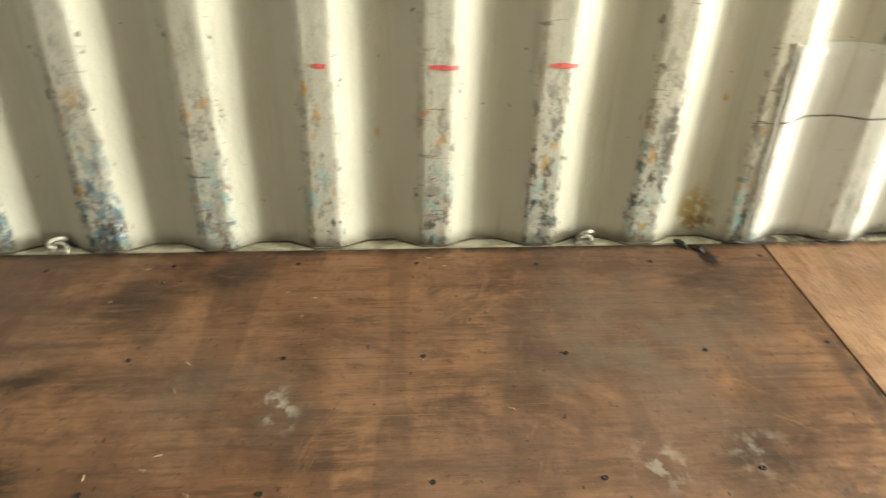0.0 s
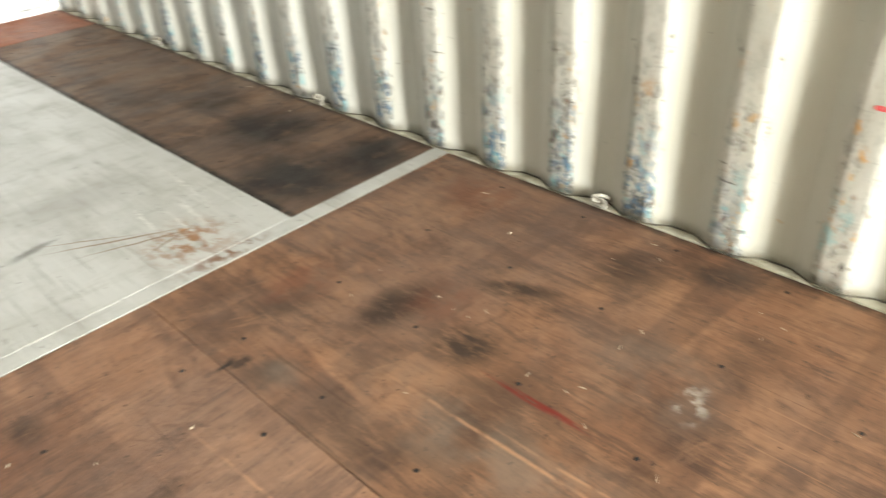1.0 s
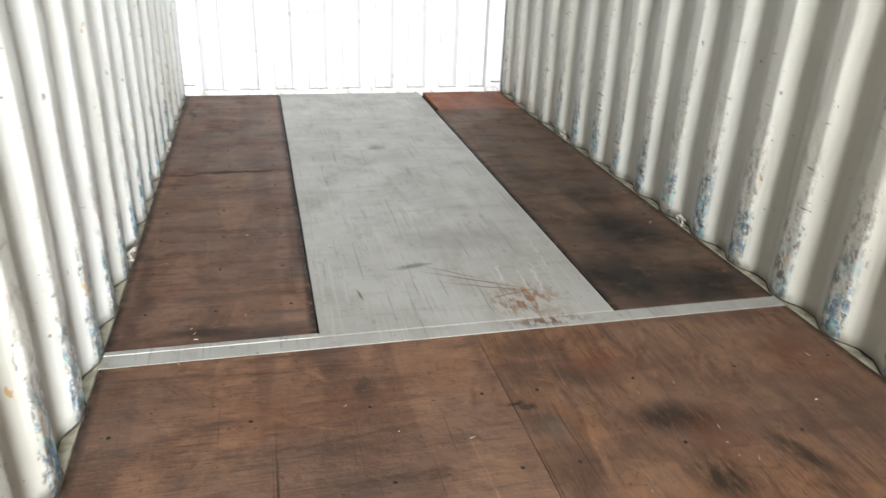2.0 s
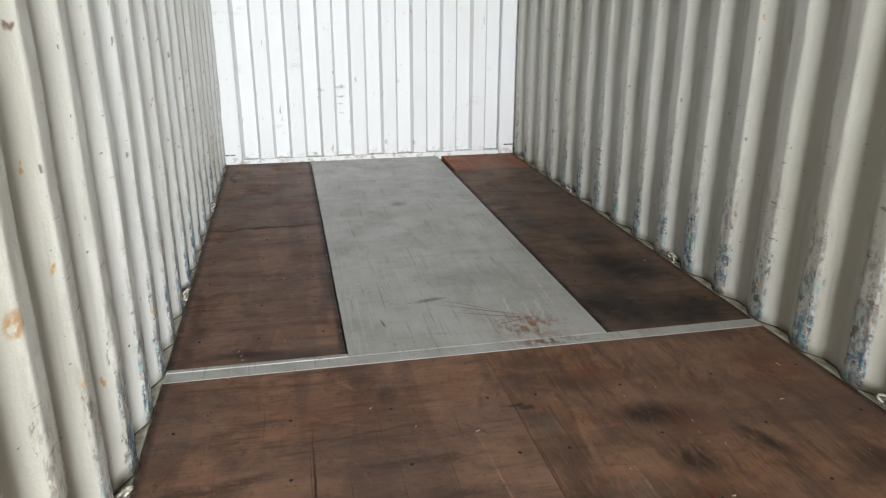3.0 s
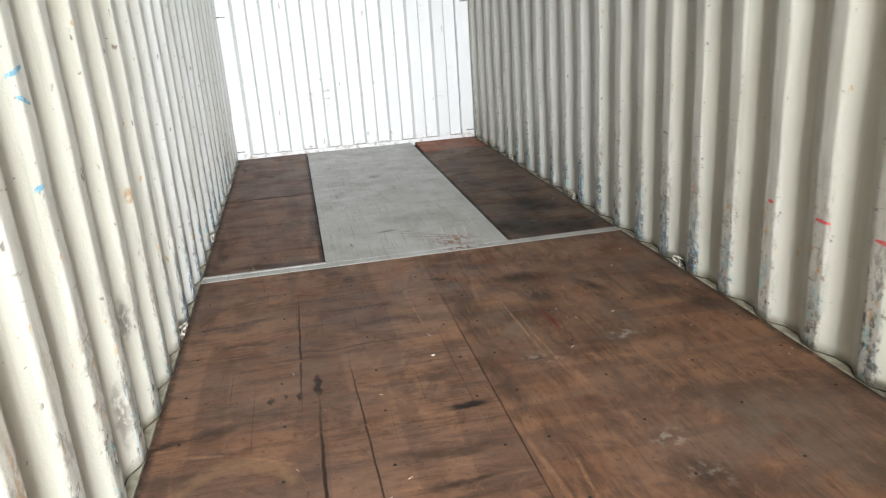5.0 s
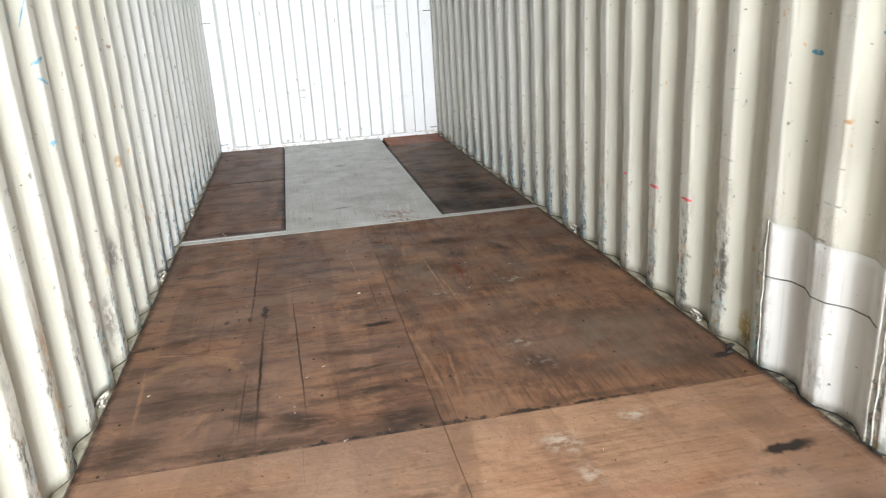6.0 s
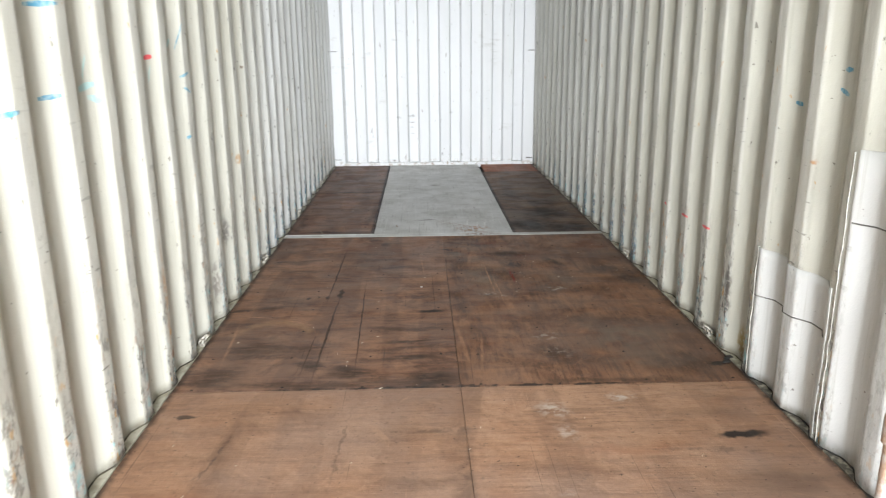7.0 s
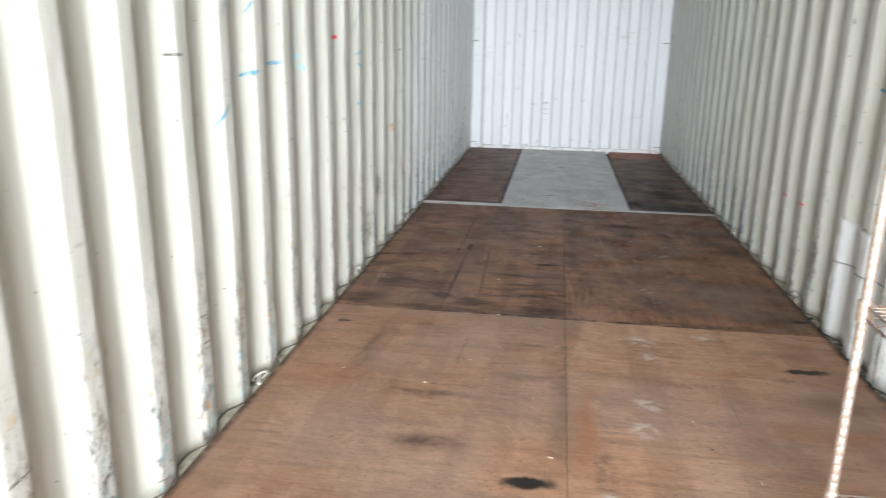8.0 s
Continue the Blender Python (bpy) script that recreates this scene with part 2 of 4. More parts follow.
def plywood(name, tone, pale, dark, dirt=1.0, grain=1.0, along=False):
    """Worn plywood; grain across the container, or along it."""
    m = Mat(name, tone, rough=0.55)
    m.shader.inputs["Specular IOR Level"].default_value = 0.22
    def g(across, length, *a, **k):
        return m.noise((across, length, 1) if along else (length, across, 1), *a, **k)

    m.paint(m.noise((1.5, 1.7, 1), 0.42, 0.62, detail=5, off=(3, 1, 0), b=0.55), pale)
    # broad and narrow bands of the veneer
    m.paint(g(11, 1.8, 0.47, 0.64, detail=7, rough=0.66, off=(1, 5, 0), b=0.6 * grain), dark)
    m.paint(g(13, 3.2, 0.50, 0.66, detail=8, rough=0.7, off=(6, 5, 0), b=0.55 * grain), pale)
    m.paint(m.noise((6.5, 7.5, 1), 0.50, 0.66, detail=8, rough=0.68, off=(4, 4, 0), b=0.5), pale)
    m.paint(m.times(g(42, 4.0, 0.49, 0.62, detail=7, rough=0.72, off=(2, 5, 0)), m.noise((3, 3, 1), 0.38, 0.60, off=(2, 8, 0)), 0.6 * grain), dark)
    m.paint(g(150, 14, 0.47, 0.68, detail=4, rough=0.7, b=0.24 * grain), dark)
    m.paint(g(70, 11, 0.52, 0.68, detail=6, rough=0.72, off=(8, 2, 0), b=0.34 * grain), pale)
    # veneer strips, a hand or two wide, each with a tone of its own
    m.paint(g(0.6, 5.5, 0.50, 0.54, detail=1, off=(4, 9, 0), b=0.30), dark)
    # dirt trodden in
    m.paint(m.noise((2.6, 3.0, 1), 0.50, 0.68, detail=9, rough=0.66, off=(7, 7, 0), b=0.55 * dirt), dark)
    m.paint(m.noise((10, 9, 1), 0.52, 0.68, detail=9, rough=0.72, off=(1, 2, 0), b=0.40 * dirt), dark)
    m.paint(m.times(m.noise((34, 30, 1), 0.58, 0.66, detail=6, rough=0.7, off=(3, 9, 0)), 0.55 * dirt), (0.05, 0.034, 0.026))
    # scuffs and smears in odd directions, and a drift of hue
    grey = tuple(0.40 * c + 0.60 * sum(tone) / 3 for c in tone)
    m.paint(m.noise((0.9, 1.1, 1), 0.44, 0.60, detail=4, off=(6, 3, 0), b=0.34), grey)
    for turn, k in ((24, 1), (-37, 2), (68, 3)):
        m.paint(m.times(m.noise((15, 3.5, 1), 0.54, 0.66, detail=8, rough=0.7, off=(k, 2 * k, 0), turn=turn), m.noise((2.4, 2.4, 1), 0.48, 0.60, off=(k, 5, 0)), 0.4), pale)
        m.paint(m.times(m.noise((11, 3.0, 1), 0.53, 0.65, detail=8, rough=0.7, off=(3 * k, k, 0), turn=turn + 15), m.noise((2.1, 2.1, 1), 0.48, 0.60, off=(9, k, 0)), 0.45 * dirt), dark)
    # scratches along the container
    m.paint(m.times(m.noise((120, 1.6, 1), 0.66, 0.72, detail=2), m.noise((2, 2, 1), 0.45, 0.6, off=(4, 0, 0)), 0.5), pale)
    m.paint(m.times(m.noise((90, 1.1, 1), 0.68, 0.73, detail=2, off=(9, 4, 0)), 0.45), (0.03, 0.022, 0.018))
    m.paint(m.times(m.noise((45, 60, 1), 0.69, 0.72, detail=2, off=(5, 5, 0)), 0.8), (0.035, 0.025, 0.02))
    # patchy blackening towards the edges along both walls
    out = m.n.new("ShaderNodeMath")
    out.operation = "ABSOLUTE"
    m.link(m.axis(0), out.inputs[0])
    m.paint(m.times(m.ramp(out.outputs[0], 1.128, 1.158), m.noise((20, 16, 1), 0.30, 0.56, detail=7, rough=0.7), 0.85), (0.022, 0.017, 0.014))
    var = m.ramp(m.random(), 0, 1, 0.0, 0.18)
    m.paint(var, dark)
    return m


def finish_ply(m, along=False):
    g = m.noise((120, 5, 1) if along else (5, 120, 1), 0.35, 0.7, detail=3)
    m.relief(g, 0.0010, 0.25)
    m.relief(m.noise(25, 0.3, 0.7), 0.002, 0.3)
    m.gloss(m.noise((4, 5, 1), 0.35, 0.7), 0.52, 0.76)
    return m.done()


BLACK = (0.018, 0.014, 0.012)
UMBER = (0.045, 0.028, 0.020)
CHALK = (0.50, 0.47, 0.42)


def old_ply(name, along, tone, pale, dark):
    m = plywood(name, tone, pale, dark, along=along)
    w, fine = m.warped(5.0, 0.16), m.warped(26.0, 0.05)

    def here(marks):
        """The marks that lie on this sheet, on one side of the middle joint or the other."""
        return [k for k in marks if (k[0] + k[2] > -0.05 if along else k[0] - k[2] < 0.03)]

    for x, y, rx, ry, turn, f in here((
            (0.43, -0.53, 0.19, 0.12, -10, 0.9), (0.42, -0.77, 0.12, 0.14, 10, 0.8), (0.68, -0.72, 0.06, 0.16, 25, 0.75), (0.24, -0.30, 0.12, 0.09, 0, 0.5),
            (0.05, -0.47, 0.08, 0.07, 0, 0.6), (0.92, -0.90, 0.16, 0.14, 0, 0.6), (1.06, -1.10, 0.10, 0.14, 0, 0.7), (-1.00, -0.66, 0.14, 0.05, 0, 0.6), (-0.42, -0.25, 0.06, 0.08, 0, 0.6),
            (-0.22, -1.85, 0.26, 0.05, 0, 0.6), (-0.22, -2.01, 0.17, 0.028, 0, 0.75), (-0.21, -2.20, 0.18, 0.034, 0, 0.75), (-0.66, -2.27, 0.08, 0.09, 0, 0.8), (-0.48, -2.34, 0.16, 0.07, 0, 0.75),
            (-0.12, -2.42, 0.17, 0.11, 0, 0.85), (-0.90, -2.08, 0.24, 0.14, 0, 0.55), (-0.965, -1.515, 0.10, 0.05, 12, 0.7), (-1.12, -1.55, 0.08, 0.022, 8, 0.8), (-1.02, -2.36, 0.16, 0.12, 0, 0.6),
            (0.42, -2.15, 0.13, 0.13, 0, 0.6), (0.95, -2.30, 0.26, 0.18, 0, 0.5), (-0.60, -2.45, 0.60, 0.05, 0, 0.55), (0.65, -2.47, 0.50, 0.04, 0, 0.5), (0.28, -1.72, 0.07, 0.05, 0, 0.6),
            # (0.30, -0.98) and (0.07, -0.78): stain, with light falloff darkened into the colour
            (0.12, -1.00, 0.10, 0.22, 0, 0.4), (0.03, -1.42, 0.05, 0.28, 0, 0.35), (0.30, -0.98, 0.20, 0.20, 0, 0.5), (0.07, -0.78, 0.10, 0.22, 0, 0.45), (0.62, -1.75, 0.22, 0.07, 20, 0.35), (0.80, -1.32, 0.14, 0.10, 0, 0.4))):
        m.paint(m.times(m.stain(w, x, y, rx, ry, turn, 0.75), m.noise((34, 9, 1) if along else (9, 34, 1), 0.30, 0.54, detail=9, rough=0.75), min(1.0, 1.25 * f)), UMBER)
    # redder worn veneer
    for x, y, rx, ry, f in here(((0.32, -0.24, 0.16, 0.12, 0.6), (0.50, -0.62, 0.14, 0.14, 0.5), (0.27, -1.73, 0.10, 0.06, 0.6), (1.00, -0.30, 0.16, 0.24, 0.5), (-0.60, -0.30, 0.30, 0.10, 0.3))):
        m.paint(m.times(m.stain(w, x, y, rx, ry, 0, 0.8), m.noise((12, 16, 1), 0.34, 0.56, detail=6), f), (0.155, 0.058, 0.032))
    # grey worn paths
    for x, y, rx, ry, f in here(((0.20, -1.05, 0.17, 0.55, 0.55), (0.78, -2.05, 0.36, 0.45, 0.6), (0.62, -1.15, 0.25, 0.25, 0.4), (0.06, -0.50, 0.08, 0.10, 0.5))):
        m.paint(m.times(m.stain(w, x, y, rx, ry, 0, 0.9), m.noise(8, 0.35, 0.6), f), (0.16, 0.125, 0.098))
    # an arc of pale swirl near the left wall
    m.paint(m.times(m.stain(m.warped(6.0, 0.03), -0.88, -1.93, 0.21, 0.25, 0, 0.15), m.math("SUBTRACT", 1.0, m.stain(m.warped(6.0, 0.03), -0.88, -1.95, 0.185, 0.21, 0, 0.2)), m.band(1, -1.98, -1.82), m.noise((16, 16, 1), 0.32, 0.56, detail=7), 0.6), (0.30, 0.18, 0.10))
    # black oil marks
    for x, y, rx, ry, turn, f in here((
            (-0.12, -1.61, 0.085, 0.026, 6, 0.95), (-0.005, -0.388, 0.035, 0.014, 12, 0.95), (0.025, -0.405, 0.035, 0.022, 0, 0.7), (-0.615, -1.30, 0.022, 0.10, 0, 0.85),
            (-0.78, -1.37, 0.011, 0.035, 0, 0.8), (-0.73, -1.36, 0.010, 0.03, 0, 0.75), (-0.68, -1.36, 0.014, 0.04, 0, 0.8),
            (1.10, -2.33, 0.075, 0.03, 10, 0.95), (0.20, -1.36, 0.03, 0.02, 0, 0.5))):
        m.paint(m.times(m.stain(fine, x, y, rx, ry, turn, 0.6), f), BLACK)
    # tarry dirt along the seam to the newer boards
    m.paint(m.times(m.stain(fine, 0.0, -2.500, 1.3, 0.016, 0, 0.6), m.noise((9, 4, 1), 0.42, 0.55), 0.95), BLACK)
    m.paint(m.times(m.stain(m.warped(9.0, 0.006), -0.013, -1.45, 0.004, 1.12, 0, 0.6), 0.6), (0.03, 0.018, 0.012))
    # dried chalky drips
    for x, y, rx, ry, f in here(((0.59, -1.265, 0.085, 0.05, 0.6), (0.26, -1.38, 0.06, 0.09, 0.35), (0.42, -1.98, 0.09, 0.08, 0.4), (0.19, -1.34, 0.06, 0.05, 0.35), (0.44, -2.17, 0.09, 0.10, 0.25))):
        m.paint(m.times(m.stain(fine, x, y, rx, ry, 20, 0.9), m.noise((28, 28, 1), 0.47, 0.62), f), CHALK)
    # a dark red scrape and long dark lines
    m.paint(m.times(m.stain(m.warped(9.0, 0.012), 0.375, -1.02, 0.013, 0.19, 0, 0.7), m.noise((60, 8, 1), 0.32, 0.50), 0.95), (0.15, 0.018, 0.012))
    thin = m.warped(9.0, 0.012)
    for x, y, rx, ry, turn, f in here(((-0.672, -0.92, 0.0070, 0.66, -0.3, 1.0), (-0.618, -1.88, 0.0085, 0.66, -0.4, 1.0), (-0.470, -1.72, 0.0055, 0.78, 1.7, 0.95),
                                  (-0.675, -2.14, 0.005, 0.32, -1.0, 0.7), (-0.10, -1.35, 0.004, 0.55, 0.5, 0.5), (0.10, -0.55, 0.004, 0.30, 1.0, 0.5))):
        m.paint(m.times(m.stain(thin, x, y, rx, ry, turn, 0.7), m.noise((5, 14, 1), 0.28, 0.42), f), (0.035, 0.018, 0.011))
    for x, y, rx, ry, turn, f in here(((0.235, -1.05, 0.008, 0.50, 1.5, 0.7), (0.27, -1.30, 0.006, 0.40, 2, 0.6), (0.15, -0.60, 0.02, 0.16, -8, 0.5), (-0.16, -0.75, 0.006, 0.35, 3, 0.6),
                                  (0.30, -1.55, 0.03, 0.20, 0, 0.5), (0.02, -2.05, 0.015, 0.35, 5, 0.5), (0.10, -2.15, 0.010, 0.25, -4, 0.6), (-0.98, -1.66, 0.14, 0.012, -12, 0.6),
                                  (-0.78, -1.74, 0.12, 0.012, -28, 0.6), (-1.05, -2.0, 0.012, 0.35, 4, 0.5))):
        m.paint(m.times(m.stain(thin, x, y, rx, ry, turn, 0.9), m.noise((26, 12, 1), 0.36, 0.56, detail=6, rough=0.7), f), tuple(1.15 * c for c in pale))
    for x, y, rx, ry, f in here(((-0.90, -0.62, 0.20, 0.035, 0.7), (-0.86, -0.86, 0.24, 0.035, 0.75), (-0.35, -0.62, 0.30, 0.020, 0.6), (-0.30, -0.80, 0.22, 0.05, 0.5), (-0.45, -1.02, 0.45, 0.016, 0.6),
                            (-0.55, -0.45, 0.40, 0.014, 0.5), (-0.18, -1.35, 0.10, 0.09, 0.6), (-0.30, -1.45, 0.05, 0.10, 0.5), (-0.75, -2.05, 0.36, 0.025, 0.55), (-0.85, -2.18, 0.28, 0.05, 0.6), (-0.30, -2.10, 0.30, 0.035, 0.6))):
        m.paint(m.times(m.stain(w, x, y, rx, ry, 0, 0.85), m.noise((20, 34, 1), 0.34, 0.54, detail=7, rough=0.7), f), (0.050, 0.031, 0.024))
    return finish_ply(m, along)


def new_ply():
    m = plywood("newer_plywood", (0.345, 0.190, 0.113), (0.450, 0.275, 0.175), (0.165, 0.089, 0.055), dirt=0.75, grain=0.85)
    w, fine = m.warped(5.0, 0.16), m.warped(26.0, 0.05)
    for x, y, rx, ry, f in ((-0.47, -3.72, 0.20, 0.10, 0.6), (-0.54, -3.36, 0.18, 0.05, 0.5), (-0.20, -3.16, 0.25, 0.05, 0.4), (0.95, -3.20, 0.30, 0.10, 0.45),
                            (0.89, -2.76, 0.25, 0.07, 0.4), (0.03, -2.65, 0.08, 0.18, 0.4), (-0.02, -3.6, 0.10, 0.35, 0.4), (-0.85, -2.95, 0.05, 0.35, 0.4),
                            (0.55, -4.2, 0.4, 0.15, 0.4), (-0.7, -4.5, 0.3, 0.2, 0.4)):
        m.paint(m.times(m.stain(w, x, y, rx, ry, 0, 0.9), f), (0.12, 0.07, 0.045))
    for x, y, rx, ry, f in ((0.05, -3.55, 0.06, 0.40, 0.7), (0.85, -3.45, 0.35, 0.12, 0.5), (-0.95, -3.3, 0.25, 0.15, 0.4), (0.55, -3.0, 0.30, 0.06, 0.4)):
        m.paint(m.times(m.stain(w, x, y, rx, ry, 0, 0.9), f), (0.26, 0.105, 0.050))
    for x, y, rx, ry, turn, f in ((-0.86, -3.00, 0.010, 0.30, -8, 0.6), (-0.45, -2.95, 0.008, 0.40, -3, 0.5), (-0.53, -3.37, 0.26, 0.025, 0, 0.6),
                                  (-0.48, -3.72, 0.16, 0.05, 0, 0.8), (-0.50, -3.30, 0.30, 0.012, 0, 0.5), (-0.15, -2.85, 0.30, 0.02, 2, 0.5),
                                  (0.80, -3.02, 0.30, 0.02, -3, 0.5), (0.10, -3.80, 0.05, 0.25, 0, 0.5), (-0.03, -3.1, 0.05, 0.55, 0, 0.4)):
        m.paint(m.times(m.stain(fine, x, y, rx, ry, turn, 0.8), m.noise((16, 16, 1), 0.38, 0.56, detail=7, rough=0.7), f), (0.075, 0.047, 0.034))
    for x, y, rx, ry, turn, f in ((0.945, -2.925, 0.12, 0.030, 4, 0.97), (-0.135, -3.905, 0.105, 0.042, 4, 0.99), (-1.04, -2.71, 0.05, 0.018, 0, 0.8)):
        m.paint(m.times(m.stain(fine, x, y, rx, ry, turn, 0.55), f), BLACK)
    for x, y, rx, ry, f in ((0.32, -2.71, 0.075, 0.085, 0.7), (0.60, -2.62, 0.075, 0.05, 0.75), (0.28, -3.32, 0.06, 0.09, 0.6), (0.25, -3.52, 0.06, 0.07, 0.7), (0.12, -3.95, 0.07, 0.05, 0.6), (0.34, -2.88, 0.05, 0.07, 0.5)):
        m.paint(m.times(m.stain(fine, x, y, rx * 1.15, ry * 1.15, 15, 0.9), m.noise((24, 24, 1), 0.42, 0.60), 0.75 * f), (0.62, 0.57, 0.50))
    return finish_ply(m)


def side_ply(name, right):
    if right:
        m = plywood(name, (0.150, 0.088, 0.057), (0.225, 0.135, 0.086), (0.056, 0.037, 0.029), dirt=1.1)
        w = m.warped(4.0, 0.25)
        for x, y, rx, ry, f in ((0.88, 0.72, 0.28, 0.30, 0.9), (0.70, 0.30, 0.28, 0.30, 0.95), (1.00, 0.20, 0.24, 0.22, 0.95), (0.92, 1.15, 0.17, 0.22, 0.7), (0.70, 1.6, 0.10, 0.5, 0.4)):
            m.paint(m.times(m.stain(w, x, y, rx, ry, 0, 0.8), m.noise((7, 9, 1), 0.26, 0.48, detail=7, rough=0.7), f), (0.019, 0.0155, 0.0145))
    else:
        m = plywood(name, (0.205, 0.108, 0.072), (0.295, 0.168, 0.112), (0.076, 0.045, 0.035), dirt=1.0)
        w = m.warped(4.0, 0.20)
        for x, y, rx, ry, f in ((-0.80, 0.15, 0.40, 0.07, 0.7), (-0.56, 0.8, 0.05, 0.7, 0.5), (-1.1, 0.5, 0.05, 0.7, 0.5), (-1.08, 3.0, 0.03, 0.3, 0.6), (-0.85, 3.42, 0.35, 0.07, 0.5), (-0.84, 1.748, 0.40, 0.035, 0.95)):
            m.paint(m.times(m.stain(w, x, y, rx, ry, 0, 0.8), f), (0.03, 0.02, 0.017))
    # chipped black edge beside the tunnel plate
    inner = m.n.new("ShaderNodeMath")
    inner.operation = "ABSOLUTE"
    m.link(m.axis(0), inner.inputs[0])
    m.paint(m.times(m.ramp(inner.outputs[0], 0.552, 0.526), m.noise((30, 22, 1), 0.34, 0.52, detail=7, rough=0.75), 0.95), (0.016, 0.013, 0.011))
    return finish_ply(m)


def red_ply():
    m = plywood("red_brown_plywood", (0.30, 0.098, 0.044), (0.36, 0.125, 0.058), (0.14, 0.045, 0.022), dirt=0.6, grain=0.6)
    return finish_ply(m)


def tunnel_steel():
    m = Mat("grey_tunnel_paint", (0.45, 0.445, 0.425), rough=0.45)
    m.paint(m.noise((1.6, 2.0, 1), 0.40, 0.66, detail=8, rough=0.65, b=0.7), (0.345, 0.338, 0.305))
    m.paint(m.noise((8, 3.0, 1), 0.48, 0.68, detail=8, rough=0.7, off=(3, 3, 0), b=0.5), (0.27, 0.255, 0.22))
    m.paint(m.noise((3, 14, 1), 0.50, 0.68, detail=8, rough=0.7, off=(5, 3, 0), b=0.4), (0.27, 0.255, 0.22))
    m.paint(m.times(m.noise((70, 1.6, 1), 0.54, 0.66, detail=4), m.ramp(m.axis(1), 2.6, 0.4), 0.4), (0.54, 0.54, 0.51))
    m.paint(m.times(m.noise((60, 2.2, 1), 0.58, 0.68, detail=4, off=(2, 6, 0)), 0.5), (0.20, 0.185, 0.16))
    m.paint(m.times(m.noise((16, 12, 1), 0.58, 0.68, detail=8, rough=0.75, off=(1, 7, 0)), 0.5), (0.17, 0.155, 0.13))
    m.paint(m.times(m.noise((30, 46, 1), 0.65, 0.70, detail=4, off=(4, 7, 0)), m.ramp(m.axis(1), 1.6, 0.3, 0.3, 1.0), 0.75), (0.12, 0.10, 0.085))
    w, fine = m.warped(5.0, 0.12), m.warped(30.0, 0.05)
    m.paint(m.times(m.stain(w, -0.11, 0.53, 0.09, 0.035, 5, 0.7), 0.7), (0.10, 0.095, 0.085))
    m.paint(m.times(m.stain(w, -0.02, 2.1, 0.08, 0.06, 0, 0.7), 0.5), (0.13, 0.12, 0.10))
    m.paint(m.times(m.stain(w, 0.10, 0.75, 0.30, 0.16, 0, 0.9), 0.4), (0.19, 0.175, 0.15))
    m.paint(m.times(m.stain(fine, 0.23, 0.20, 0.20, 0.19, 0, 0.9), m.noise((34, 16, 1), 0.46, 0.56, detail=7, rough=0.7), 0.95), (0.24, 0.10, 0.03))
    m.paint(m.times(m.stain(fine, 0.25, 0.27, 0.03, 0.02, 0, 0.8), 0.9), (0.33, 0.14, 0.04))
    m.paint(m.times(m.stain(fine, 0.26, 0.04, 0.22, 0.05, 0, 0.9), m.noise((30, 16, 1), 0.46, 0.54), 0.95), (0.16, 0.07, 0.03))
    for x, y, rx, ry, turn, f in ((0.20, 0.42, 0.007, 0.14, -6, 0.7), (0.33, 0.36, 0.008, 0.20, -6, 0.6), (0.27, 0.33, 0.005, 0.16, -5, 0.6), (0.41, 0.55, 0.006, 0.34, -4, 0.5)):
        m.paint(m.times(m.stain(fine, x, y, rx, ry, turn, 0.9), f), (0.66, 0.65, 0.61))
    for x, y, rx, ry, turn, f in ((0.08, 0.38, 0.26, 0.007, -28, 0.9), (0.13, 0.31, 0.24, 0.006, -20, 0.9), (0.20, 0.25, 0.16, 0.006, 14, 0.9), (0.02, 0.45, 0.20, 0.005, -36, 0.7), (-0.35, 0.33, 0.008, 0.06, 12, 0.9)):
        m.paint(m.times(m.stain(m.warped(12.0, 0.02), x, y, rx, ry, turn, 0.8), f), (0.17, 0.09, 0.04))
    m.relief(m.noise((30, 6, 1), 0.3, 0.7), 0.001, 0.3)
    m.relief(m.noise(3, 0.3, 0.7, detail=2), 0.006, 0.3)
    m.gloss(m.noise((5, 5, 1), 0.3, 0.7), 0.33, 0.6)
    return m.done()


def plain(name, base, rough=0.6, metal=0.0, second=None, scale=30, amount=0.6, local=False):
    m = Mat(name, base, rough, metal, local)
    if second:
        m.paint(m.noise(scale, 0.42, 0.64, b=amount), second)
    m.relief(m.noise(scale * 4, 0.3, 0.7, detail=2), 0.0008, 0.4)
    return m.done()


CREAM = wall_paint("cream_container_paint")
FRESH = wall_paint("fresh_white_patch_paint", fresh=True)
WHITE = end_paint()
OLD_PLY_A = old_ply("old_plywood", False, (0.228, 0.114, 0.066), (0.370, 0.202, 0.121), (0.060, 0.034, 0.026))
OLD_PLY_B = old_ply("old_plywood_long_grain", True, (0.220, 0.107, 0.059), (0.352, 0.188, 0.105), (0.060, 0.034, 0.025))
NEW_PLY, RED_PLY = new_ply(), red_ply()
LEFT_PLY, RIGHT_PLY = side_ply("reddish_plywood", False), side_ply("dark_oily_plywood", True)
STEEL = tunnel_steel()
rail = Mat("dirty_cream_rail_paint", (0.47, 0.45, 0.36), 0.5)
rail.paint(rail.noise(16, 0.42, 0.64, b=0.75), (0.22, 0.19, 0.13))
rail.paint(rail.times(rail.ramp(rail.axis(1), -2.25, -2.45), rail.band(0, 0.0, 0.1), rail.noise(22, 0.36, 0.54), 0.9), (0.05, 0.042, 0.034))
rail.relief(rail.noise(60, 0.3, 0.7), 0.001, 0.4)
LEDGE = rail.done()
SEALANT = plain("dark_sealant", (0.055, 0.047, 0.034), 0.8, 0, (0.26, 0.23, 0.16), 14, 0.4)
SUBFLOOR = plain("dark_subfloor", (0.02, 0.017, 0.014), 0.9)
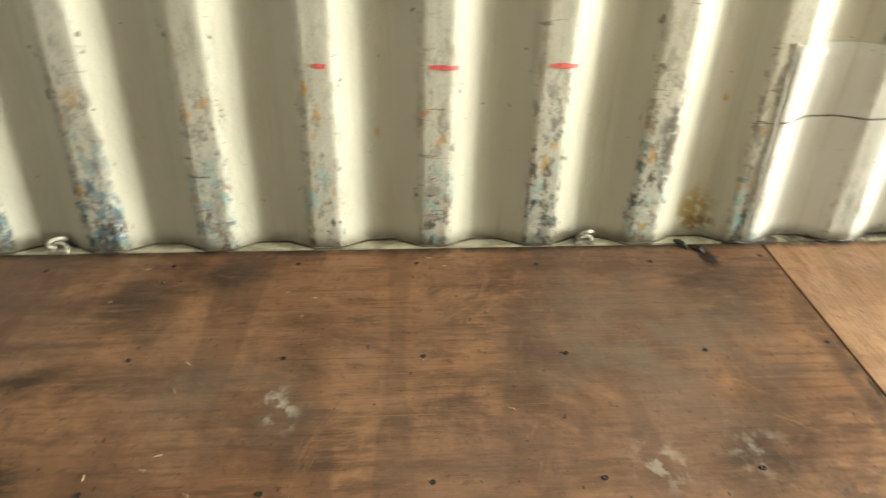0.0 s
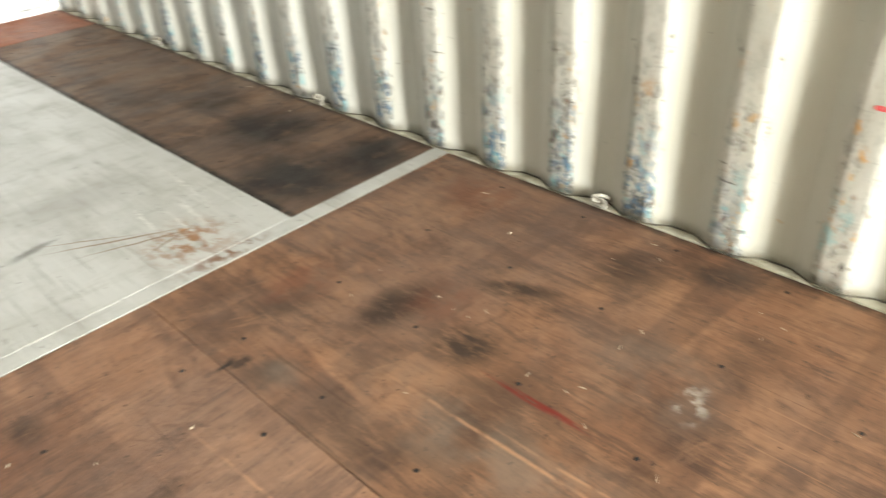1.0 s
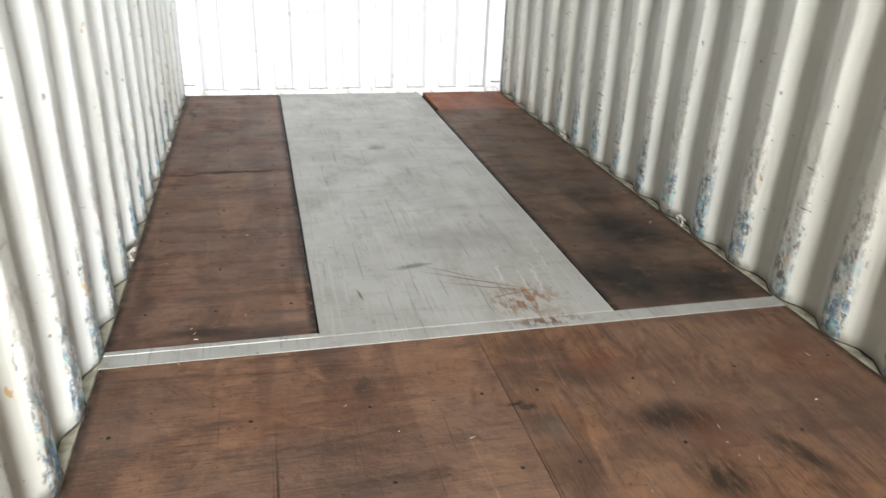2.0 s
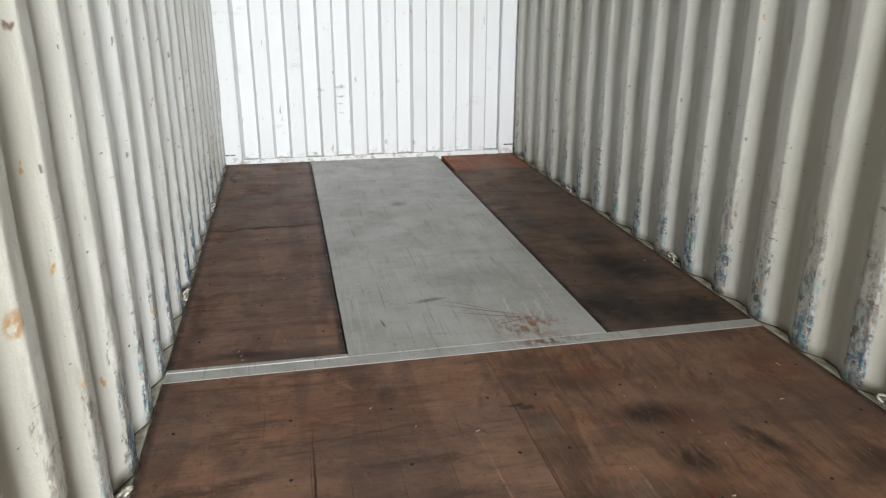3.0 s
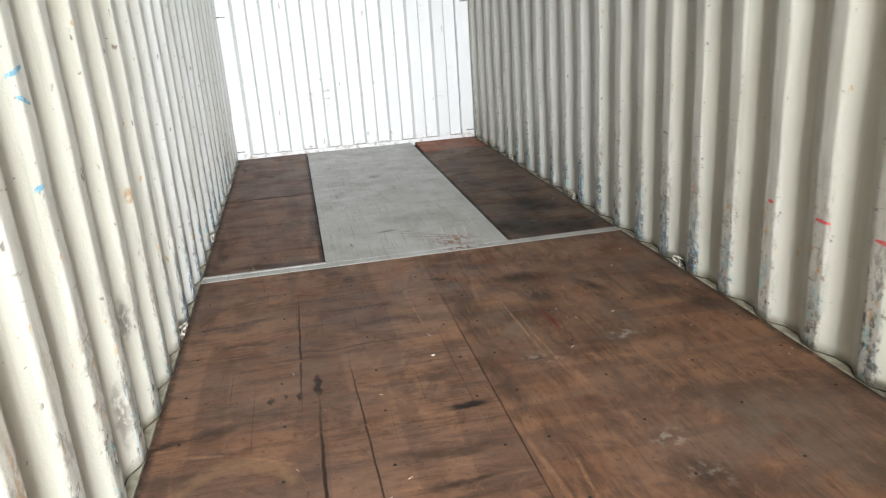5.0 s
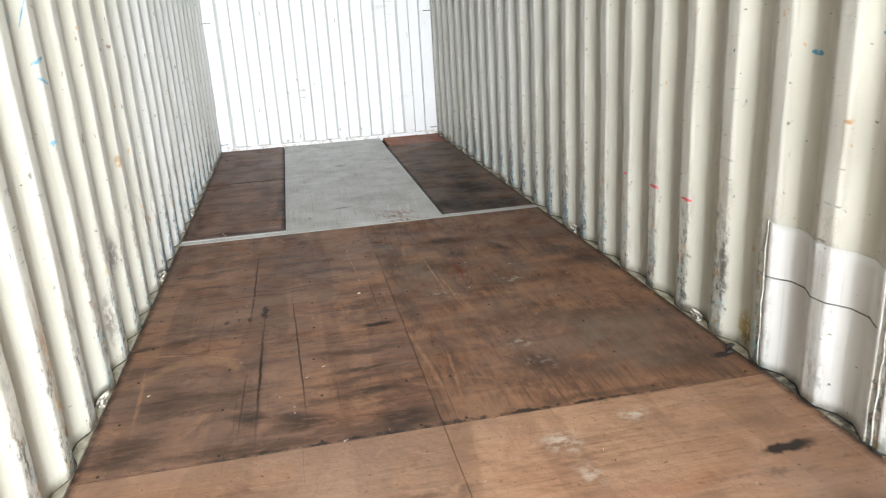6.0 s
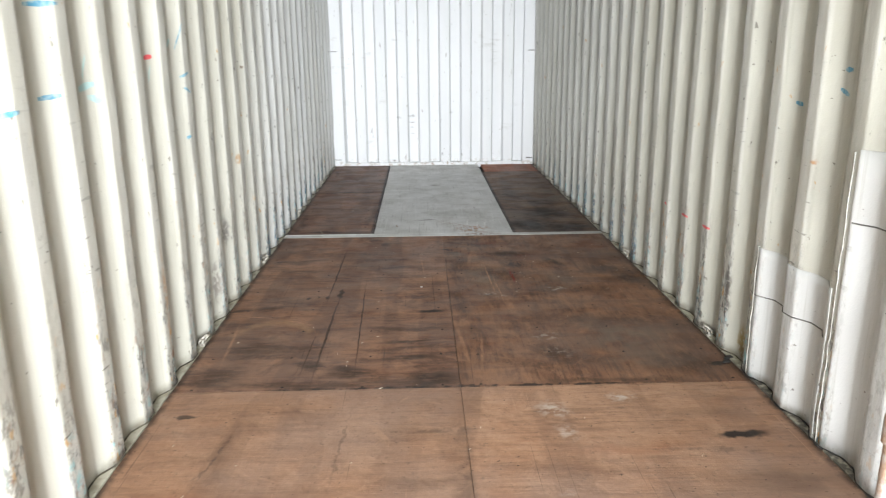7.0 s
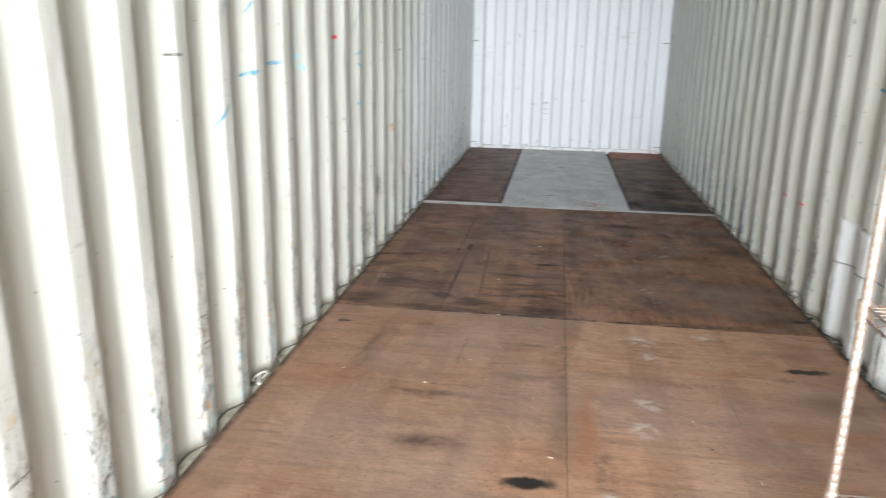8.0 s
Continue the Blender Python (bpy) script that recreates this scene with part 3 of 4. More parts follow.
SCREW = plain("dull_screw_head", (0.010, 0.008, 0.007), 0.9, 0.0, (0.03, 0.02, 0.014), 200)
RING = plain("painted_lashing_steel", (0.36, 0.34, 0.29), 0.5, 0.0, (0.10, 0.08, 0.06), 60, 0.95)
ROD = plain("grey_rod_steel", (0.20, 0.19, 0.18), 0.5, 0.4, (0.1, 0.08, 0.07), 40)
RED_MARK = plain("red_crayon", (0.60, 0.07, 0.08), 0.7, 0, (0.62, 0.25, 0.22), 90, 0.5)
BLUE_MARK = plain("blue_crayon", (0.07, 0.23, 0.33), 0.7, 0, (0.34, 0.44, 0.46), 45, 0.85)
TEAL_MARK = plain("turquoise_daub", (0.32, 0.50, 0.50), 0.7, 0, (0.45, 0.50, 0.46), 50, 0.9)
GREY_LINE = plain("dark_weld_line", (0.10, 0.095, 0.085), 0.7, 0, (0.28, 0.27, 0.24), 30, 0.6)
WELD = plain("rough_weld_paint", (0.46, 0.45, 0.41), 0.6, 0, (0.22, 0.20, 0.17), 40, 0.8)
SPLINTER = plain("pale_wood_splinter", (0.46, 0.38, 0.28), 0.7)
PAPER = plain("white_paper_scrap", (0.82, 0.80, 0.76), 0.7)
BLACK_RAG = plain("black_tar_lump", (0.012, 0.011, 0.010), 0.6, 0, (0.03, 0.027, 0.024), 60)
CONCRETE = plain("pale_concrete", (0.40, 0.39, 0.36), 0.85, 0, (0.30, 0.29, 0.27), 3)
RUSTED = Mat("rusty_chrome", (0.44, 0.42, 0.40), 0.5, 0.6, local=True)
RUSTED.paint(RUSTED.noise(60, 0.25, 0.60), (0.38, 0.27, 0.20))
RUSTED.paint(RUSTED.noise(120, 0.54, 0.66, b=0.45), (0.27, 0.15, 0.085))
RUSTED.relief(RUSTED.noise(220, 0.3, 0.7, detail=2), 0.0006, 0.5)
RUSTED = RUSTED.done()


# ---- mesh helpers ----
def mesh_of(name, verts, faces, material, smooth=False):
    me = bpy.data.meshes.new(name)
    me.from_pydata(verts, [], faces)
    me.materials.append(material)
    if smooth:
        for p in me.polygons:
            p.use_smooth = True
    me.update()
    return me


def part(name, bm, material, parent=None, label="", smooth=False):
    me = bpy.data.meshes.new(name)
    bm.to_mesh(me)
    bm.free()
    me.materials.append(material)
    if smooth:
        for p in me.polygons:
            p.use_smooth = True
    ob = new(name, me)
    if parent is not None:
        ob.parent = parent
    return tagged(ob, label)


def box(bm, x0, x1, y0, y1, z0, z1, bevel=0.0):
    r = bmesh.ops.create_cube(bm, size=1.0, matrix=Matrix.Translation(((x0 + x1) / 2, (y0 + y1) / 2, (z0 + z1) / 2))
                              @ Matrix.Diagonal((x1 - x0, y1 - y0, z1 - z0, 1)))
    if bevel:
        edges = {e for v in r["verts"] for e in v.link_edges}
        bmesh.ops.bevel(bm, geom=list(edges), offset=bevel, segments=2, affect="EDGES", profile=0.7)


def tube(bm, points, radius, sides=8, closed=False):
    """A round bar along a line of points."""
    pts = [Vector(p) for p in points]
    n, rings = len(pts), []
    for i, p in enumerate(pts):
        a = pts[(i - 1) % n] if closed or i > 0 else p
        b = pts[(i + 1) % n] if closed or i < n - 1 else p
        d = (b - a).normalized()
        q = d.to_track_quat("Z", "Y")
        rings.append([bm.verts.new(p + q @ Vector((radius * math.cos(k * math.tau / sides), radius * math.sin(k * math.tau / sides), 0)))
                      for k in range(sides)])
    spans = [(rings[i], rings[i + 1]) for i in range(n - 1)]
    if closed:
        spans.append((rings[-1], rings[0]))
    for r, s in spans:
        best = min(range(sides), key=lambda o: (r[0].co - s[o].co).length)
        for k in range(sides):
            bm.faces.new((r[k], r[(k + 1) % sides], s[(k + 1 + best) % sides], s[(k + best) % sides]))
    if not closed:
        bm.faces.new(rings[0][::-1])
        bm.faces.new(rings[-1])


def depth_at(y):
    """How far the side wall lies behind its ridges at y."""
    u = abs((y - RIDGE_Y + PITCH / 2) % PITCH - PITCH / 2)
    return DEEP * min(1.0, max(0.0, (u - RIDGE / 2) / SLOPE))


def side_samples(y0, y1):
    """Places along the wall at which its profile bends, with short roundings."""
    ys = {y0, y1}
    k0, k1 = int((y0 - RIDGE_Y) / PITCH) - 2, int((y1 - RIDGE_Y) / PITCH) + 2
    for k in range(k0, k1):
        c = RIDGE_Y + k * PITCH
        a = RIDGE / 2
        for o in (-0.011, -0.004, 0.003, 0.011, 0.034, 0.057, 0.064, 0.071, 0.079):
            for sign in (-1, 1):
                if y0 < c + sign * (a + o) < y1:
                    ys.add(c + sign * (a + o))
        if y0 < c < y1:
            ys.add(c)
    return sorted(ys)


def rounded_depth(y):
    return sum(depth_at(y + o) for o in (-0.007, -0.0035, 0.0, 0.0035, 0.007)) / 5


def dent(side, y, z):
    """Slight dents in the sheet, a few millimetres."""
    v = noise.noise(Vector((side * 7.3, y * 1.6, z * 1.5))) * 0.0055 + noise.noise(Vector((side * 3.1, y * 6.0, z * 4.0))) * 0.0034
    v += noise.noise(Vector((side * 5.7, y * 13, z * 8))) * 0.0022 * max(0.0, 1 - z / 0.8)
    return v


def corrugated_side(side, y0, y1, z0, z1, inner=0.0, thick=0.004, rows=20, wobble=True):
    """Verts and faces of a corrugated sheet that stands inner metres in front of the wall's own surface."""
    ys = side_samples(y0, y1)
    zs = [z0 + (z1 - z0) * i / rows for i in range(rows + 1)]
    verts, faces = [], []
    for back in (0.0, thick):
        for z in zs:
            for y in ys:
                d = rounded_depth(y) + (dent(side, y, z) if wobble else 0) - inner + back
                verts.append((side * (HALF + d), y, z))
    n, layer = len(ys), len(ys) * len(zs)

    def quad(a, b, c, d):
        faces.append((a, b, c, d) if side < 0 else (d, c, b, a))

    for j in range(rows):
        for i in range(n - 1):
            a = j * n + i
            quad(a, a + n, a + n + 1, a + 1)
            quad(layer + a, layer + a + 1, layer + a + n + 1, layer + a + n)
    for j in range(rows):
        for i, flip in ((0, False), (n - 1, True)):
            a = j * n + i
            q = (a, layer + a, layer + a + n, a + n)
            quad(*(q[::-1] if flip else q))
    for i in range(n - 1):
        for j, flip in ((0, True), (rows, False)):
            a = j * n + i
            q = (a, layer + a, layer + a + 1, a + 1)
            quad(*(q[::-1] if flip else q))
    return verts, faces


# ---- the large structure ----
floor = tagged(new("floor"), "container floor of plywood sheets and a steel tunnel plate", "floor", kind="structure")
bm = bmesh.new()
box(bm, -1.24, 1.24, Y_DOOR, Y_END + 0.10, -0.12, -0.034)
part("subfloor", bm, SUBFLOOR, floor, "dark steel subfloor under the boards")

def tarry_foot():
    """An uneven bead of black tar at the foot of the right wall, beside the newer boards."""
    bm = bmesh.new()
    line = [(HALF + rounded_depth(y) - 0.003 + 0.007 * noise.noise(Vector((y * 31, 1, 4))), y, 0.003 + 0.006 * noise.noise(Vector((y * 27, 8, 2))))
            for y in np.linspace(-5.2, -2.38, 420)]
    tube(bm, line, 0.0045, 6)
    part("tar_bead", bm, BLACK_RAG, walls[1], "uneven black tar bead at the foot of the wall", smooth=True)


walls = {}
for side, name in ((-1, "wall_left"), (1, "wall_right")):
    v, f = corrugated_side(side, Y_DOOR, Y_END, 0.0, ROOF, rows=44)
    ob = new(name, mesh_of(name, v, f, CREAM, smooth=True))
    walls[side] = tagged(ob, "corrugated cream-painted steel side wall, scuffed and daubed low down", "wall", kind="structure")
    # flat ledge of the bottom rail, which closes the recesses at floor level
    bm = bmesh.new()
    xs = sorted((side * (HALF + 0.001), side * (HALF + 0.06)))
    box(bm, xs[0], xs[1], Y_DOOR, Y_END, -0.05, 0.004)
    part("bottom_rail", bm, LEDGE, ob, "dirty cream steel rail ledge along the floor")
    bm = bmesh.new()
    line = [(side * (HALF + rounded_depth(y) + dent(side, y, 0.0) - 0.001 + 0.002 * noise.noise(Vector((y * 9, side, 0)))), y,
             0.005 + 0.003 * noise.noise(Vector((y * 7, side * 5, 2)))) for y in side_samples(Y_DOOR + 0.01, Y_END - 0.01)]
    tube(bm, line, 0.0034, 5)
    part("sealant_bead", bm, SEALANT, ob, "dark dirty sealant bead at the foot of the wall", smooth=True)

tarry_foot()

# closed end: corrugated panel between two flat corner posts, on a sill
E_HALF, E_FLAT, E_STEP, E_DEEP = 1.042, 0.1017, 0.021, 0.046
xs = [-E_HALF]
prof = [(-E_HALF, 0.0)]
x, deep = -E_HALF, 0.0
while x + E_STEP + E_FLAT < E_HALF + 0.02:
    deep = E_DEEP - deep
    prof += [(x + E_STEP, deep), (x + E_STEP + E_FLAT, deep)]
    x += E_STEP + E_FLAT
prof.append((E_HALF, prof[-1][1]))
verts, faces = [], []
ez = [0.03 + (ROOF - 0.03) * i / 16 for i in range(17)]
for back in (0.0, 0.004):
    for z in ez:
        for px, pd in prof:
            verts.append((px, Y_END + 0.006 + pd + back + 0.0006 * noise.noise(Vector((px * 3, 4, z * 2))), z))
n, layer = len(prof), len(prof) * len(ez)
for j in range(len(ez) - 1):
    for i in range(n - 1):
        a = j * n + i
        faces.append((a, a + 1, a + n + 1, a + n))
        faces.append((layer + a, layer + a + n, layer + a + n + 1, layer + a + 1))
end_wall = tagged(new("wall_end", mesh_of("wall_end", verts, faces, WHITE)),
                  "white-painted corrugated steel end wall with scuff marks", "wall", kind="structure")
bm = bmesh.new()
box(bm, -E_HALF, E_HALF, Y_END - 0.012, Y_END + 0.06, -0.03, 0.034, 0.005)
part("end_sill", bm, WHITE, end_wall, "white steel sill along the floor")
for side in (-1, 1):
    bm = bmesh.new()
    a, b = sorted((side * (E_HALF + 0.002), side * (HALF + 0.045)))
    box(bm, a, b, Y_END - 0.004, Y_END + 0.06, -0.03, ROOF, 0.006)
    part("corner_post", bm, WHITE, end_wall, "flat white corner post")
    bm = bmesh.new()
    tube(bm, [(side * (E_HALF + 0.010), Y_END - 0.012, 0), (side * (E_HALF + 0.010), Y_END - 0.012, ROOF)], 0.005, 6)
    part("weld_bead", bm, WHITE, end_wall, "painted vertical weld bead")
    for z in (0.075, 1.31, 2.2):
        bm = bmesh.new()
        inner = side * (E_HALF + 0.055)
        tube(bm, [(inner, Y_END + 0.01, z), (inner, Y_END - 0.022, z), (side * (HALF + 0.0), Y_END - 0.022, z), (side * (HALF + 0.0), Y_END + 0.01, z)], 0.0055, 6)
        part("lashing_rod", bm, ROD, end_wall, "short grey lashing rod on the corner post", smooth=True)

bm = bmesh.new()
box(bm, -1.24, 1.24, Y_END + 0.07, Y_END + 0.10, -0.12, ROOF + 0.05)
part("outer_skin", bm, WHITE, end_wall)

# roof: shallow corrugated steel sheet
verts, faces = [], []
ys = [Y_DOOR + 0.05225 * i for i in range(232)]
for z in (0.0, 0.01):
    for i, y in enumerate(ys):
        d = 0.020 if (i // 2) % 2 else 0.0
        for px in (-1.24, 1.24):
            verts.append((px, min(y, Y_END + 0.10), ROOF + d + z))
for i in range(len(ys) - 1):
    a = 2 * i
    faces.append((a, a + 2, a + 3, a + 1))
    b = a + 2 * len(ys)
    faces.append((b, b + 1, b + 3, b + 2))
tagged(new("ceiling", mesh_of("ceiling", verts, faces, CREAM)), "shallow corrugated white steel container roof", "ceiling", kind="structure")

# unseen pale ground outside, added to bounce daylight into the container
bm = bmesh.new()
box(bm, -40, 40, -80, 40, -1.0, -0.16)
tagged(part("ground", bm, CONCRETE), "unseen pale concrete ground added outside to bounce light in", "ground", kind="structure")

# patches of fresh paint let into the right wall, with their seams
for y0, y1, top in ((-2.975, -2.452, 0.545), (-4.40, -3.020, 1.00)):
    v, f = corrugated_side(1, y0, y1, 0.006, top, inner=0.003, thick=0.002, rows=14)
    ob = new("repair_patch", mesh_of("repair_patch", v, f, FRESH, smooth=True))
    ob.parent = walls[1]
    tagged(ob, "fresh white repair patch on the wall")
for y, top in ((-2.446, 0.55), (-2.998, 0.99)):
    bm = bmesh.new()
    tube(bm, [(HALF + rounded_depth(y) + dent(1, y, z) - 0.003 + 0.003 * noise.noise(Vector((z * 22, y, 1))), y + 0.006 * noise.noise(Vector((z * 15, y, 5))), z)
              for z in np.linspace(0.01, top, 40)], 0.0026, 6)
    part("weld_seam", bm, WELD, walls[1], "rough white vertical weld seam", smooth=True)
for y0, y1, z0, z1 in ((-2.965, -2.456, 0.372, 0.352), (-4.38, -3.03, 0.80, 0.775)):
    bm = bmesh.new()
    pts = []
    for y in side_samples(y0, y1):
        k = (y - y0) / (y1 - y0)
        z = z0 + (z1 - z0) * k + 0.004 * noise.noise(Vector((y * 12, 2, 2)))
        pts.append((HALF + rounded_depth(y) + dent(1, y, z) - 0.004, y, z))
    tube(bm, pts, 0.0026, 5)
    part("horizontal_seam", bm, GREY_LINE, walls[1], "thin dark horizontal seam line", smooth=True)


# ---- marks drawn on the walls ----
def crayon(side, y, z, length, width, tilt, material, label):
    """A short stroke lying on the wall, along it and up by tilt degrees."""
    verts, faces = [], []
    n = 8
    for i in range(n + 1):
        s = (i / n - 0.5) * length
        yy, zz = y + s * math.cos(radians(tilt)), z + s * math.sin(radians(tilt))
        w = width * (0.55 + 0.45 * math.sin(math.pi * min(1, max(0.08, i / n)))) * (0.85 + 0.3 * random.random())
        for o in (-w / 2, w / 2):
            d = rounded_depth(yy) + dent(side, yy, zz + o) - 0.0022
            verts.append((side * (HALF + d), yy, zz + o))
    for i in range(n):
        q = (2 * i, 2 * i + 2, 2 * i + 3, 2 * i + 1)
        faces.append(q if side < 0 else q[::-1])
    ob = new("crayon_mark", mesh_of("crayon_mark", verts, faces, material))
    ob.parent = walls[side]
    tagged(ob, label)


RED_L, BLUE_L = "red crayon stroke", "blue crayon stroke"
for y, z in ((-1.336, 0.495), (-1.620, 0.491), (-1.900, 0.496)):
    crayon(1, y, z, 0.030 if y > -1.4 else 0.070, 0.013, 2, RED_MARK, RED_L)
for y, z, ln, tilt in ((-2.562, 1.106, 0.05, 5), (-2.84, 1.16, 0.05, 20), (-2.85, 1.23, 0.04, 0), (-2.71, 0.10, 0.05, 0)):
    crayon(1, y, z, ln, 0.016, tilt, BLUE_MARK, BLUE_L)
for y, z, ln, tilt in ((-3.585, 1.03, 0.10, 40), (-3.339, 1.152, 0.09, 8), (-3.084, 1.182, 0.08, 4), (-3.073, 1.43, 0.12, 4), (-3.55, 1.36, 0.05, 60), (-3.33, 1.375, 0.05, 50),
                       (-1.94, 1.37, 0.12, 65), (-1.915, 1.21, 0.07, 15), (-1.905, 1.145, 0.06, -20), (-1.93, 0.945, 0.03, 10)):
    crayon(-1, y, z, ln, 0.014, tilt, BLUE_MARK, BLUE_L)
for y, z, ln, tilt in ((-2.82, 1.26, 0.07, 70), (-2.83, 1.20, 0.08, 10), (-2.79, 1.16, 0.06, -15), (-2.26, 1.22, 0.06, 75), (-2.01, 1.34, 0.05, 30)):
    crayon(-1, y, z, ln, 0.024, tilt, TEAL_MARK, "smeared pale turquoise daub")
crayon(-1, -2.266, 1.285, 0.05, 0.02, 5, RED_MARK, RED_L)
crayon(-1, -3.872, 1.221, 0.07, 0.008, 0, GREY_LINE, "thin dark scratch")


# ---- things ----
def lashing_ring(side, y, turn):
    """A ring of round bar that hangs in a welded eye at the foot of a recess."""
    base = new("lashing_ring")
    base.matrix_world = pose(side * (HALF + 0.006), y, 0.004)
    bm = bmesh.new()
    box(bm, -0.012, 0.012, -0.026, 0.026, 0.0, 0.010, 0.003)
    part("ring_base", bm, RING, base)
    bm = bmesh.new()
    tube(bm, [(0, 0.020 * math.cos(a), 0.008 + 0.018 * math.sin(a)) for a in np.linspace(0, math.pi, 9)], 0.0055, 7)
    part("ring_eye", bm, RING, base, smooth=True)
    bm = bmesh.new()
    tilt = radians(turn)
    pts = []
    for k in range(18):
        a = k * math.tau / 18
        py, pz = 0.023 * math.cos(a), 0.019 * math.sin(a)
        pts.append((-side * 0.016 * math.sin(a) + py * math.sin(tilt) * -side, py * math.cos(tilt), 0.026 + pz))
    tube(bm, pts, 0.0052, 7, closed=True)
    part("ring", bm, RING, base, smooth=True)
    tagged(base, "cream-painted steel lashing ring at the wall foot", "lashing ring", "lashing rings along the walls")


for side in (-1, 1):
    for k, y in enumerate((-4.803, -3.413, -2.023, -0.633, 0.757, 2.147)):
        lashing_ring(side, y + 0.012 * (k % 3 - 1), 25 + 20 * (k % 2))


def wire_rack():
    """Free-standing wire shelving with four round posts; the shelves are wire grids with trussed rims."""
    x0, x1, y0, y1 = 0.0, 0.43, -0.90, 0.0
    base = tagged(new("wire_shelving_rack"), "rusty chrome wire shelving rack standing beside the wall", "shelving rack")
    base.matrix_world = pose(0.627, -4.104, 0.0)
    for px in (x0, x1):
        for py in (y0, y1):
            bm = bmesh.new()
            turned = [(0.020, 0.0118)]
            for i in range(68):
                z = 0.07 + i * 0.0254
                turned += [(z - 0.0014, 0.0118), (z - 0.0010, 0.0116), (z + 0.0010, 0.0116), (z + 0.0014, 0.0118)]
            turned.append((1.80, 0.0118))
            rings = [[bm.verts.new((px + r * math.cos(k * math.tau / 12), py + r * math.sin(k * math.tau / 12), z)) for k in range(12)] for z, r in turned]
            for lo, hi in zip(rings, rings[1:]):
                for k in range(12):
                    bm.faces.new((lo[k], lo[(k + 1) % 12], hi[(k + 1) % 12], hi[k]))
            bm.faces.new(rings[-1])
            post = part("post", bm, RUSTED, base, smooth=True)
            bm = bmesh.new()
            tube(bm, [(px, py, 0.0), (px, py, 0.012), (px, py, 0.022)], 0.017, 10)
            part("levelling_foot", bm, ROD, post)
    for z in (0.185, 0.690, 1.200):
        bm = bmesh.new()
        for zz in (z, z - 0.030):
            tube(bm, [(x0, y0, zz), (x1, y0, zz), (x1, y1, zz), (x0, y1, zz)], 0.0034, 6, closed=True)
        shelf = part("shelf", bm, RUSTED, base, smooth=True)
        bm = bmesh.new()
        for px in (x0, x1):
            m = 16
            tube(bm, [(px, y0 + 0.02 + (y1 - y0 - 0.04) * i / m, z - (0.030 if i % 2 else 0.0)) for i in range(m + 1)], 0.0026, 5)
        for py in (y0, y1):
            m = 8
            tube(bm, [(x0 + 0.02 + (x1 - x0 - 0.04) * i / m, py, z - (0.030 if i % 2 else 0.0)) for i in range(m + 1)], 0.0026, 5)
        part("truss", bm, RUSTED, shelf, "zigzag rim wire")
        bm = bmesh.new()
        for i in range(1, 36):
            py = y0 + (y1 - y0) * i / 36
            tube(bm, [(x0, py, z + 0.003), (x1, py, z + 0.003)], 0.0018, 5)
        part("wire_grid", bm, RUSTED, shelf, "thin parallel shelf wires")
        bm = bmesh.new()
        for px in (0.14, 0.29):
            tube(bm, [(px, y0, z - 0.002), (px, y1, z - 0.002)], 0.0030, 6)
        part("support_wire", bm, RUSTED, shelf)
        for px in (x0, x1):
            for py in (y0, y1):
                bm = bmesh.new()
                tube(bm, [(px, py, z - 0.040), (px, py, z - 0.036), (px, py, z + 0.006), (px, py, z + 0.010)], 0.0165, 12)
                part("collar", bm, RUSTED, shelf, smooth=True)


wire_rack()


def tar_lump(x, y, s):
    bm = bmesh.new()
    bmesh.ops.create_icosphere(bm, subdivisions=3, radius=1.0)
    for v in bm.verts:
        k = 1 + 0.45 * noise.noise(v.co * 1.7 + Vector((x, y, 0)))
        v.co = Vector((v.co.x * s * 1.5 * k, v.co.y * s * k, max(0.0, v.co.z * s * 0.55 * k)))
    ob = part("tar_lump", bm, BLACK_RAG, smooth=True)
    ob.matrix_world = pose(x, y, 0.001, 0, 0, 30)
    tagged(ob, "black tarry lump on the floor at the wall foot", "debris")


tar_lump(1.140, -2.315, 0.013)
tar_lump(1.165, -2.275, 0.015)

bm = bmesh.new()
box(bm, -0.0065, 0.0065, -0.005, 0.005, 0.0, 0.002, 0.0007)
scrap = part("paper_scrap", bm, PAPER)
scrap.matrix_world = pose(-0.166, -1.207, 0.001, 0, 0, 25)
tagged(scrap, "tiny white paper scrap lying on old plywood", "debris")

# wood splinters strewn on the floor
rng = random.Random(5)
bm = bmesh.new()
for i in range(66):
    y = rng.uniform(-3.9, 1.2) if i < 48 else rng.uniform(-1.75, -0.3)
    x = rng.uniform(-1.1, 1.12) if y < 0 else rng.choice((rng.uniform(-1.1, -0.55), rng.uniform(0.56, 1.12)))
    if i >= 48:
        x = rng.uniform(0.35, 1.12)
    ln, wd, a = rng.uniform(0.002, 0.009), rng.uniform(0.0005, 0.0009), rng.gauss(1.1, 0.6)
    d, s = Vector((math.cos(a), math.sin(a), 0)), Vector((-math.sin(a), math.cos(a), 0))
    c = Vector((x, y, 0.0012))
    lo = [bm.verts.new(c + d * ln * e + s * wd * f) for e, f in ((-1, -1), (1, -0.3), (1, 0.3), (-1, 1))]
    hi = [bm.verts.new(v.co + Vector((0, 0, 0.0018))) for v in lo]
    bm.faces.new(hi)
    for k in range(4):
        bm.faces.new((lo[k], lo[(k + 1) % 4], hi[(k + 1) % 4], hi[k]))
tagged(part("wood_splinters", bm, SPLINTER), "pale wood splinters strewn over the plywood floor", "debris", kind="stuff")


